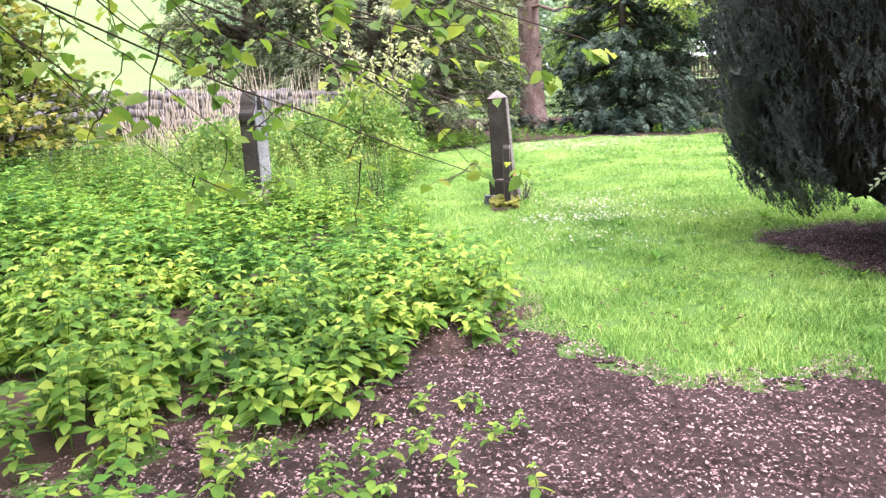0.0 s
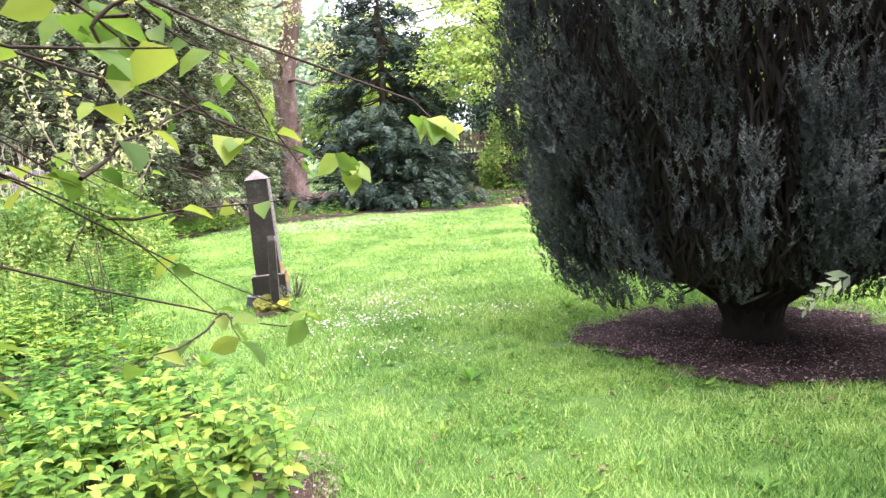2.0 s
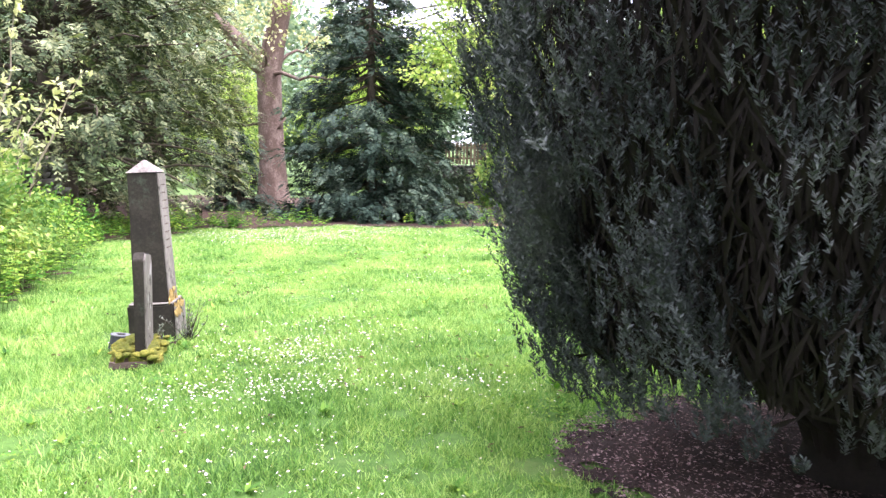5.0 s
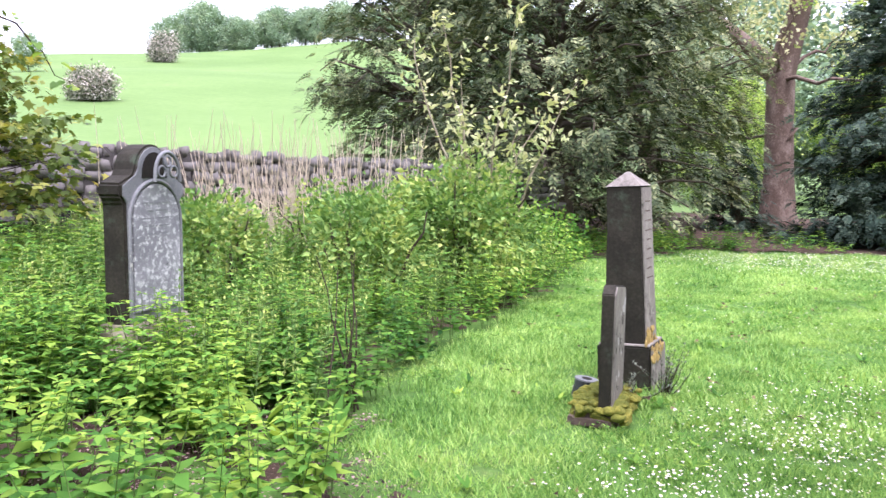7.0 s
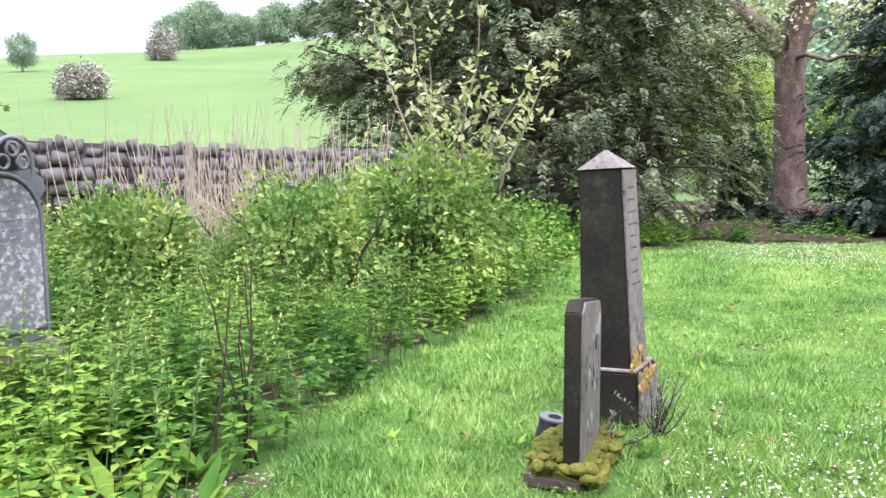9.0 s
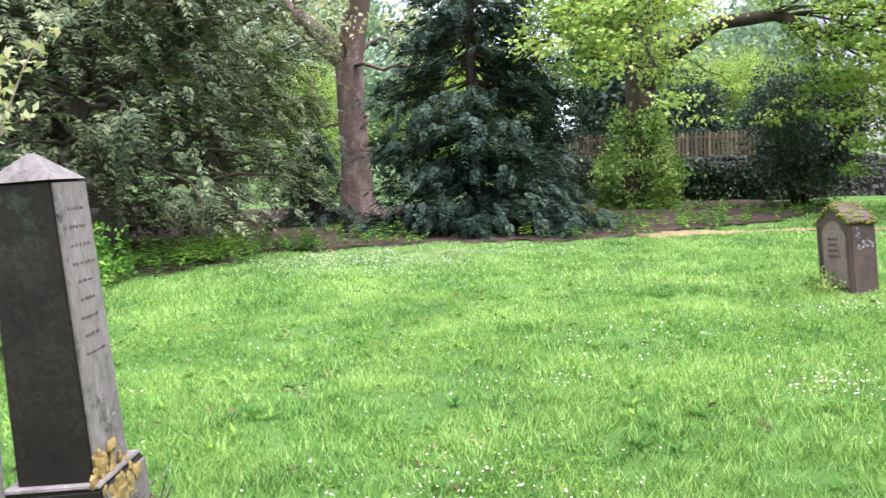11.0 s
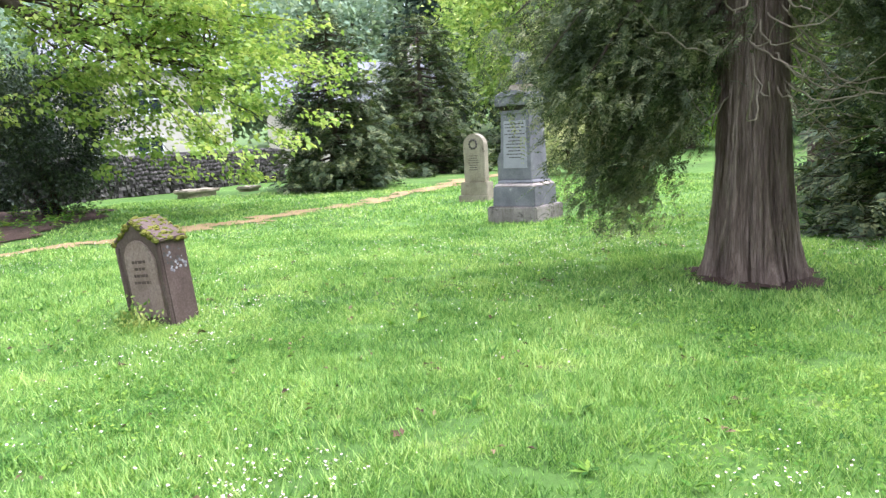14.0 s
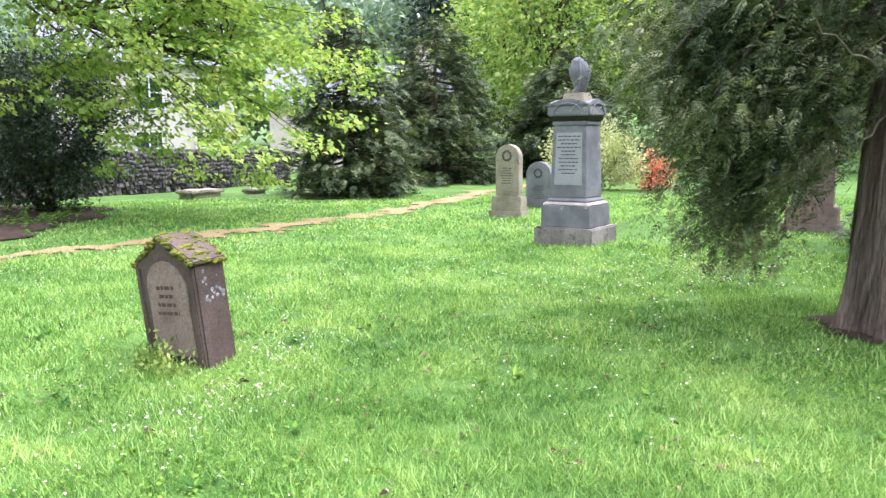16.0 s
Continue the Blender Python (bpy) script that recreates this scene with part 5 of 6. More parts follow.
        twigs.append(limb_geo(s, e, 0.010, 0.0035, rng, 14, 0.022, 0.30, 5)[0])
    part("dead_twig_tangle", mesh_np("dead_twig_tangle", *join(twigs), True), TWIG, root, "pale bare dead twigs", "stuff")
    C, O = np.array(C), np.array(O)
    V, F = fronds(C, O, 12, 8, 0.19, 0.05, 0.017, 0.35, rng, (0.15, 0.15, 0.09), 0.8)
    V[:, 2] = np.maximum(V[:, 2], 0.35)
    part("crown", mesh_np("crown", V, F), CEDAR, root)


cedar()


# ---- overhanging beech twigs by the start ----
def overhang():
    rng = np.random.default_rng(13)
    root = thing("beech_tree", "overhanging beech twigs with fresh translucent leaves", "tree", pose(-2.6, 1.6, hz(-2.6, 1.6)))
    o = np.array([-2.6, 1.6, hz(-2.6, 1.6)])
    trunk = np.array([(0, 0, -0.2), (0.05, 0, 1.5), (0.1, 0.1, 3.2), (0.2, 0.2, 6.0), (0.2, 0.3, 9)])
    geos = [tube(trunk - np.array([1.2, 1.2, 0]), [0.28, 0.2, 0.18, 0.12, 0.04], 10, 0.05)]
    P, A, N, L = [], [], [], []
    targets = [((-0.55, 2.85, 1.50), 2.5), ((-0.03, 2.75, 1.62), 2.4), ((0.05, 1.75, 1.95), 2.4), ((-0.7, 2.2, 1.75), 2.5), ((-1.1, 2.7, 1.55), 2.4), ((-1.0, 3.3, 1.25), 2.2), ((-1.4, 2.4, 1.7), 2.5),
               ((0.25, 3.05, 1.65), 2.5), ((0.46, 3.98, 1.13), 2.4), ((0.2, 3.8, 1.2), 2.3), ((-0.3, 3.5, 1.25), 2.3), ((-0.75, 3.9, 1.15), 2.3), ((-1.3, 3.2, 1.5), 2.4), ((-0.2, 4.2, 1.6), 2.6), ((0.3, 3.6, 1.85), 2.6), ((-0.6, 3.3, 1.9), 2.6),
               ((-1.7, 3.0, 1.8), 2.5), ((-0.4, 2.3, 2.0), 2.5), ((0.0, 3.3, 2.0), 2.6), ((-0.9, 2.5, 1.95), 2.6), ((-0.25, 2.6, 1.85), 2.6), ((-1.6, 3.6, 1.45), 2.5), ((-2.0, 3.3, 1.3), 2.4), ((-0.95, 4.3, 1.4), 2.4), ((0.1, 4.5, 1.45), 2.6),
               ((-1.9, 4.6, 2.5), 3.2), ((-1.5, 5.2, 2.7), 3.4), ((-2.4, 6.0, 2.6), 3.4)]
    for (x, y, z), top in targets:
        e = np.array([x, y, z]) - o
        s = np.array([-0.8, -0.6, top + 0.6]) + rng.normal(0, 0.25, 3)
        p = wander(s, e, 14, 0.055, rng, -0.35)
        geos.append(tube(p, np.linspace(0.009, 0.0016, 14), 5))
        for q in range(4, 14):
            for w in range(2):
                if rng.uniform() < 0.55 + 0.04 * q:
                    c = p[q] + rng.normal(0, 0.015, 3)
                    a = rng.uniform(0, 6.283)
                    P.append(c)
                    A.append((math.cos(a), math.sin(a), rng.uniform(-0.7, 0.0)))
                    N.append(rng.normal(0, 0.5, 3) + (0, 0, 1))
                    L.append(rng.uniform(0.06, 0.105))
        for w in range(9):
            q = rng.integers(5, 14)
            d = rng.normal(0, 1, 3) * (0.22, 0.22, 0.12) + (0, 0, -0.1)
            pp = wander(p[q], p[q] + d, 6, 0.012, rng)
            geos.append(tube(pp, np.linspace(0.004, 0.0012, 6), 4))
            for k in range(2, 6):
                a = rng.uniform(0, 6.283)
                P.append(pp[k])
                A.append((math.cos(a), math.sin(a), rng.uniform(-0.8, 0.0)))
                N.append(rng.normal(0, 0.5, 3) + (0, 0, 1))
                L.append(rng.uniform(0.055, 0.10))
    # three long twigs that hang lowest, each ending in a spray of broad leaves
    for tip, via, n in (((0.47, 3.95, 1.13), (-0.3, 3.9, 1.35), 3), ((0.70, 3.38, 1.70), (0.1, 3.2, 1.95), 8), ((0.54, 3.69, 1.62), (-0.1, 3.5, 1.85), 6)):
        e, v = np.array(tip) - o, np.array(via) - o
        s = np.array([-0.6, -0.3, 2.9])
        t = np.linspace(0, 1, 12)[:, None]
        p = s * (1 - t) ** 2 + 2 * t * (1 - t) * (2 * v - 0.5 * (s + e)) + e * t ** 2 + rng.normal(0, 0.008, (12, 3))
        geos.append(tube(p, np.linspace(0.006, 0.0016, 12), 5))
        for k in range(n):
            c = p[11] + (p[10] - p[11]) * rng.uniform(0, 1.2) * (k > 0)
            a = rng.uniform(0, 6.283)
            P.append(c)
            A.append((math.cos(a), math.sin(a), rng.uniform(-1.0, -0.2)))
            N.append(rng.normal(0, 0.6, 3) + (0, -0.6, 0.6))
            L.append(rng.uniform(0.075, 0.115))
    L = np.array(L)
    V, F = big_leaf_geo(np.array(P), np.array(A), np.array(N), L, L * 0.66)
    # the canopy above the start of the walk
    d = unit(rng.normal(0, 1, (230, 3)))
    C = np.array([0.6, -1.6, 5.2]) + d * rng.uniform(0.3, 1, (230, 1)) ** 0.5 * np.array([4.2, 3.6, 1.6])
    for c in C[::6]:
        geos.append(limb_geo((-1.0, -0.95, 3.6), c, 0.06, 0.008, rng, 7, 0.1, -0.3, 5)[0])
    V, F = join([(V, F), sprays(C, d, 75, 0.36, 0.10, 0.065, 0.3, rng)])
    part("trunk", mesh_np("trunk", *join(geos), True), DARKTWIG, root)
    part("crown", mesh_np("crown", V, F), BEECH, root)


overhang()


def hanging_limb():
    """A young sycamore at the back of the nettles whose limb hangs over the bank."""
    rng = np.random.default_rng(19)
    ox, oy = -5.6, 5.6
    root = thing("young_sycamore", "young sycamore with one thin limb hanging over the nettles", "tree", pose(ox, oy, hz(ox, oy)))
    o = np.array([ox, oy, hz(ox, oy)])
    geos = [tube([(0, 0, -0.2), (0.05, 0.1, 1.6), (0.2, 0.3, 3.2), (0.1, 0.3, 5.0)], [0.11, 0.09, 0.07, 0.02], 9, 0.05)]
    limb = np.array([(0.2, 0.3, 3.2), (1.2, 1.0, 3.5), (2.2, 1.9, 3.3), (2.9, 2.5, 2.6), (3.2, 2.75, 2.0)])
    geos.append(tube(limb, [0.045, 0.035, 0.025, 0.016, 0.006], 7, 0.05))
    P, A, N, L = [], [], [], []
    for k in range(26):
        s = limb[rng.integers(1, 5)] if k < 20 else limb[1]
        e = s + rng.normal(0, 1, 3) * (0.5, 0.5, 0.3) + (0.05, 0.0, -0.1)
        p = wander(s, e, 7, 0.03, rng)
        geos.append(tube(p, np.linspace(0.008, 0.002, 7), 4))
        for q in range(2, 7):
            for w in range(3):
                a = rng.uniform(0, 6.283)
                P.append(p[q] + rng.normal(0, 0.03, 3))
                A.append((math.cos(a), math.sin(a), rng.uniform(-0.6, 0.1)))
                N.append(rng.normal(0, 0.4, 3) + (0, 0, 1))
                L.append(rng.uniform(0.05, 0.09))
    part("trunk", mesh_np("trunk", *join(geos), True), DARKTWIG, root)
    L = np.array(L)
    part("crown", mesh_np("crown", *big_leaf_geo(np.array(P), np.array(A), np.array(N), L, L * 0.8)), BEECH, root)


hanging_limb()

# ---- gravestones ----
FACE = -100


def bars(face, rows, x, z0, z1, y, width, mat, rng, thick=0.004, h=0.012):
    """Worn lettering as plain cut bars."""
    for k in range(rows):
        z = z1 + (z0 - z1) * k / max(1, rows - 1)
        w = width * rng.uniform(0.55, 1.0)
        s = -w / 2
        while s < w / 2:
            l = min(rng.uniform(0.02, 0.06), w / 2 - s)
            if l > 0.008:
                part("letter", box(l, thick, h, pose(x + s + l / 2, y, z)), mat, face)
            s += l + 0.012


def obelisk():
    z = hz(0.98, 10.8)
    root = thing("obelisk", "leaning dark sandstone obelisk with a pale pyramid cap on a plinth", "gravestone", pose(1.04, 10.52, z - 0.03, 0, -2.9, -13))
    bm = box(0.37, 0.37, 0.33, None, 0.012)
    pl = part("plinth", roughen(bm, 0.006, 5, 2), DARKSTONE, root, "dark plinth block")
    part("plinth_face", roughen(box(0.02, 0.345, 0.30, pose(0.186, 0, 0.01), 0.004), 0.003, 5, 0), STAINED, pl, "pale weathered plinth face")
    part("ledge", box(0.355, 0.355, 0.012, pose(0, 0, 0.328), 0.004), STAINED, pl, "pale ledge")
    bm = box(0.275, 0.275, 1.08, pose(0, 0, 0.33), 0.008, 0.85)
    sh = part("shaft", roughen(bm, 0.005, 4, 3, 2.0), DARKSTONE, root, "dark tapered shaft")
    bm = bmesh.new()
    r = bmesh.ops.create_cone(bm, cap_ends=True, segments=4, radius1=0.250 * 0.7071, radius2=0.012, depth=0.10, matrix=pose(0, 0, 1.462, 0, 0, 45))
    part("cap", bm, STAINED, root, "pale weathered pyramid cap")
    # inscribed pale face
    bm = bmesh.new()
    ww = 0.275
    vs = [bm.verts.new(v) for v in ((0.1385, -ww / 2 + 0.012, 0.345), (0.1385, ww / 2 - 0.012, 0.345), (0.1185, 0.121 - 0.008, 1.40), (0.1185, -0.121 + 0.008, 1.40))]
    bm.faces.new(vs)
    rr = bmesh.ops.extrude_face_region(bm, geom=bm.faces[:])
    for v in rr["geom"]:
        if isinstance(v, bmesh.types.BMVert):
            v.co.x += 0.009
    bmesh.ops.recalc_face_normals(bm, faces=bm.faces)
    f = part("inscription", bm, STAINED, sh, "pale inscribed face with worn letters")
    rng = np.random.default_rng(3)
    for k in range(9):
        zz = 1.30 - k * 0.065
        w = 0.15 * rng.uniform(0.6, 1)
        s = -w / 2
        while s < w / 2:
            l = rng.uniform(0.008, 0.022)
            part("letter", box(0.004, l, rng.uniform(0.006, 0.012), pose(0.1395 - (zz - 0.345) * 0.0199 + 0.0085, s + l / 2, zz)), BROWNSTONE, sh)
            s += l + rng.uniform(0.006, 0.02)
    crust = bmesh.new()
    for k in range(110):
        zz = rng.uniform(0.22, 0.44)
        y = rng.uniform(-0.19, -0.02) if zz < 0.36 else rng.uniform(-0.15, -0.06)
        x = 0.198 if zz < 0.33 else 0.155
        bmesh.ops.create_icosphere(crust, subdivisions=1, radius=rng.uniform(0.008, 0.026), matrix=pose(x, y + 0.12 * (rng.uniform(0, 1) < 0.25), zz) @ Matrix.Diagonal((0.3, 1, 1.2, 1)))
    part("lichen_crust", roughen(crust, 0.008, 30), CRUST, root, "orange lichen crust on the plinth corner", "stuff")


obelisk()


def leaning_slab():
    z = hz(0.95, 9.6)
    m = pose(0.93, 9.50, z - 0.02, 0, 0, 78)
    root = thing("moss_base", "low grave base covered in golden-green moss", "gravestone", pose(0.93, 9.62, z - 0.02, 0, 0, 80))
    bm = box(0.54, 0.30, 0.10, None, 0.03)
    part("block", roughen(bm, 0.015, 6, 3), BROWNSTONE, root)
    part("moss_mat", roughen(roughen(box(0.50, 0.33, 0.11, pose(0, 0, 0.02), 0.04), 0.03, 14, 15, 3.0), 0.05, 5, 0, 1.0), MOSS, root, "thick golden-green moss mat")
    bm = bmesh.new()
    rng = np.random.default_rng(8)
    for k in range(90):
        bmesh.ops.create_icosphere(bm, subdivisions=2, radius=rng.uniform(0.02, 0.045), matrix=pose(rng.uniform(-0.29, 0.29), rng.uniform(-0.17, 0.17), 0.135 + rng.uniform(-0.03, 0.01)) @ Matrix.Diagonal((1, 1, 0.6, 1)))
    part("moss", roughen(bm, 0.012, 28), MOSS, root)
    slab = thing("leaning_slab", "thin weathered headstone slab standing edge-on in the mossy base", "gravestone", pose(0.965, 9.60, z + 0.07, 0, 1.5, 86))
    bm = outline_bm([(-0.23, 0), (0.22, 0), (0.225, 0.62), (0.19, 0.70), (-0.17, 0.74), (-0.225, 0.69)], 0.07, 0.006)
    sl = part("slab", roughen(bm, 0.004, 8, 0), DARKSTONE, slab)
    bm = outline_bm([(-0.215, 0.005), (0.21, 0.005), (0.215, 0.615), (0.185, 0.69), (-0.165, 0.73), (-0.212, 0.685)], 0.014, 0.003)
    part("face", roughen(bm, 0.003, 8, 0), STAINED, sl, "pale flaking inscribed face", m=pose(0, -0.036, 0))
    for k in range(26):
        s = rng.uniform(0.01, 0.03)
        bmm = bmesh.new()
        bmesh.ops.create_icosphere(bmm, subdivisions=1, radius=s, matrix=pose(rng.uniform(-0.19, 0.19), -0.042, rng.uniform(0.1, 0.62)) @ Matrix.Diagonal((1, 0.18, 1.3, 1)))
        part("lichen", bmm, DARKSTONE if k % 2 else INKPALE, slab)
    pot = thing("flower_pot", "small grey-black plastic grave vase with a pierced lid", "pot", pose(0.77, 9.95, z - 0.005, 0, 8, 20) @ Matrix.Diagonal((0.85, 0.85, 0.75, 1)))
    bm = bmesh.new()
    bmesh.ops.create_cone(bm, cap_ends=False, segments=20, radius1=0.10, radius2=0.085, depth=0.17, matrix=pose(0, 0, 0.085))
    bmesh.ops.create_circle(bm, cap_ends=True, segments=20, radius=0.098, matrix=pose(0, 0, 0.004))
    bmesh.ops.solidify(bm, geom=bm.faces[:], thickness=0.008)
    part("body", bm, BLACKPLASTIC, pot)
    bm = bmesh.new()
    bmesh.ops.create_cone(bm, cap_ends=True, segments=20, radius1=0.092, radius2=0.09, depth=0.012, matrix=pose(0, 0, 0.173))
    part("lid", bm, GREYSTONE, pot, "grey pierced lid")
    # flat disc on the lid, its near-black colour giving the hole's darkness
    part("hole_disc", outline_bm([(0.04 * math.cos(q), 0.04 * math.sin(q)) for q in np.linspace(0, 6.283, 12, endpoint=False)], 0.004), SHADEBLACK, pot, "near-black disc painting the shaded hole in the lid", m=pose(0, 0, 0.181, 90, 0, 0))
    # grey-green sprigs beside the plinth
    for x, y, tall, n in ((1.27, 10.2, 0.34, 16), (1.05, 9.86, 0.24, 9)):
        fl = thing("sprig", "small grey-green woody sprig growing at the grave's edge", "plant", pose(x, y, hz(x, y)))
        stems, P, A = [], [], []
        for k in range(n):
            p = wander((0, 0, -0.01), (rng.normal(0, 0.09), rng.normal(0, 0.09), tall * rng.uniform(0.5, 1)), 7, 0.008, rng)
            stems.append(tube(p, np.linspace(0.004, 0.0015, 7), 4))
            for q in range(1, 7):
                for w in range(4):
                    g = rng.uniform(0, 6.283)
                    P.append(p[q] + (p[q] - p[q - 1]) * rng.uniform(-0.5, 0.5))
                    A.append((math.cos(g), math.sin(g), rng.uniform(0.3, 1.2)))
        part("stems", mesh_np("stems", *join(stems)), DARKTWIG, fl, kind="stuff")
        part("leaves", mesh_np("leaves", *leaf_geo(np.array(P), np.array(A), np.tile((0, 0, 1.0), (len(P), 1)), 0.032, 0.009)), LAVENDER, fl, kind="stuff")


leaning_slab()


def arch_points(w, z0, z1, n=10, point=0.0):
    """Half-width outline from base up over a round or pointed arch."""
    pts = [(-w, z0)]
    pts = [(w, z0), (w, z1)]
    for k in range(1, n):
        a = math.pi * k / n
        pts.append((w * math.cos(a), z1 + w * (1 + point) * math.sin(a)))
    return pts + [(-w, z1), (-w, z0)]


def gothic_headstone():
    root = thing("arched_headstone", "grey carved headstone with a lichened slate tablet among nettles", "gravestone", pose(-2.05, 9.31, hz(-2.05, 9.31), 0, 0, 90))
    part("base", roughen(box(0.76, 0.32, 0.30, None, 0.02), 0.01, 5, 2), BUFFSTONE, root, "pale flaking base stone")
    part("foot", roughen(box(0.68, 0.27, 0.12, pose(0, 0, 0.30), 0.02, 0.94), 0.008, 7, 2), BUFFSTONE, root)

    def outline(grow):
        pts = [(0.28 + grow, 0.41 - grow), (0.28 + grow, 1.19), (0.315 + grow, 1.23), (0.315 + grow, 1.31 + grow), (0.26, 1.335 + grow), (0.20 + grow, 1.36)]
        pts += [((0.175 + grow) * math.cos(a), 1.37 + (0.19 + grow) * math.sin(a)) for a in np.linspace(0.15, math.pi - 0.15, 11)]
        return pts + [(-x, z) for x, z in pts[5::-1]]

    body = part("body", roughen(outline_bm(outline(0.0), 0.175, 0.014), 0.004, 9), DARKSTONE, root, "dark shouldered body with a raised arched head")
    part("front", outline_bm(outline(-0.016), 0.012, 0.003), GREYSTONE, body, "lichen-grey front face", m=pose(0, -0.09, 0))
    tab = part("tablet", roughen(outline_bm(arch_points(0.235, 0.49, 1.07, 14), 0.02, 0.004), 0.003, 9), SLATE, root, "grey lichen-speckled inscribed tablet", m=pose(0, -0.100, 0))
    pp = [(x, -0.100, z) for x, z in arch_points(0.256, 0.47, 1.07, 14)]
    part("moulding", mesh_np("moulding", *tube(pp, [0.014] * len(pp), 6), True), GREYSTONE, root, "rounded stone moulding round the tablet")
    # pierced tracery in the arched head; a near-black plate paints the hollow's shade
    well = [(0.125 * math.cos(a), 1.335 + 0.175 * math.sin(a) ** 0.8) for a in np.linspace(0.02, math.pi - 0.02, 12)]
    head = part("arch_well", outline_bm(well, 0.008, 0.001), SHADEBLACK, body, "near-black plate painting the shaded hollow behind the tracery", m=pose(0, -0.097, 0))
    rim = [(x, -0.100, z) for x, z in [(0.125, 1.32)] + well + [(-0.125, 1.32)]]
    part("arch_rim", mesh_np("arch_rim", *tube(rim, [0.013] * len(rim), 6), True), GREYSTONE, head)
    for cx, cz, r in ((0, 1.45, 0.036), (-0.06, 1.385, 0.036), (0.06, 1.385, 0.036)):
        ring = [(cx + r * math.cos(a), -0.102, cz + r * math.sin(a)) for a in np.linspace(0, 6.283, 12)]
        part("tracery_ring", mesh_np("tracery_ring", *tube(ring, [0.009] * 12, 5), True), GREYSTONE, head)
    rng = np.random.default_rng(5)
    bars(tab, 5, 0, 0.98, 1.18, -0.0105, 0.32, GREYSTONE, rng, 0.004, 0.010)


gothic_headstone()


def gabled_headstone():
    root = thing("gabled_headstone", "tilted brown sandstone headstone with a moss-covered gable", "gravestone", pose(7.45, 14.24, hz(7.45, 14.24) - 0.05, 3, -5.5, FACE) @ Matrix.Diagonal((1, 1, 1.1, 1)))
    part("body", roughen(outline_bm([(0.31, 0), (0.315, 0.67), (0, 0.84), (-0.315, 0.67), (-0.31, 0)], 0.25, 0.012), 0.005, 6, 0), BROWNSTONE, root)
    pts = [(0.225, 0.10), (0.225, 0.55)] + [(0.20 * math.cos(a), 0.55 + 0.15 * math.sin(a)) for a in np.linspace(0.35, math.pi - 0.35, 7)] + [(-0.20, 0.55), (-0.20, 0.10)]
    tab = part("tablet", outline_bm(pts, 0.02, 0.003), BROWNFACE, root, "worn pinkish inscribed panel", m=pose(0, -0.124, 0))
    for s in (-1, 1):
        bm = box(0.365, 0.268, 0.03, None, 0.008)
        bmesh.ops.transform(bm, matrix=pose(s * 0.165, 0, 0.745, 0, s * 28.5, 0), verts=bm.verts)
        part("coping", roughen(bm, 0.006, 9, 1), BROWNSTONE, root)
        part("border", box(0.05, 0.03, 0.66, pose(s * 0.275, -0.125, 0), 0.008), BROWNSTONE, root)
    moss = bmesh.new()
    rng = np.random.default_rng(6)
    for k in range(420):
        x = rng.uniform(-0.33, 0.33)
        bmesh.ops.create_icosphere(moss, subdivisions=1, radius=rng.uniform(0.014, 0.032), matrix=pose(x, rng.uniform(-0.14, 0.14), 0.848 - abs(x) * 0.545 + rng.uniform(-0.02, 0.012)) @ Matrix.Diagonal((1.2, 1.2, 0.7, 1)))
    part("moss", roughen(moss, 0.012, 30), MOSS, root, "golden moss cushion along the gable", "stuff")
    for k in range(44):
        bmm = bmesh.new()
        bmesh.ops.create_icosphere(bmm, subdivisions=1, radius=rng.uniform(0.008, 0.018), matrix=pose(0.314, rng.uniform(-0.1, 0.1), rng.uniform(0.42, 0.62)) @ Matrix.Diagonal((0.12, 1, 1, 1)))
        part("lichen", bmm, SLATE if k % 2 else INK, root)
    bars(tab, 4, 0, 0.36, 0.52, -0.010, 0.24, BROWNSTONE, rng, 0.004, 0.022)
    n = 240
    V, F = sprays(np.stack([rng.uniform(-0.1, 0.25, 14), rng.uniform(-0.30, -0.16, 14), rng.uniform(0.02, 0.10, 14)], 1), np.tile((0, 0, 1.0), (14, 1)), 30, 0.055, 0.045, 0.024, 0.1, rng)
    w = part("weeds", mesh_np("weeds", V, F), SHRUB, None)
    w.matrix_world = pose(7.36, 14.22, hz(7.36, 14.22), 0, 0, FACE)
    tagged(w, "low green weeds at the headstone's foot", "weeds", "", "stuff")


gabled_headstone()


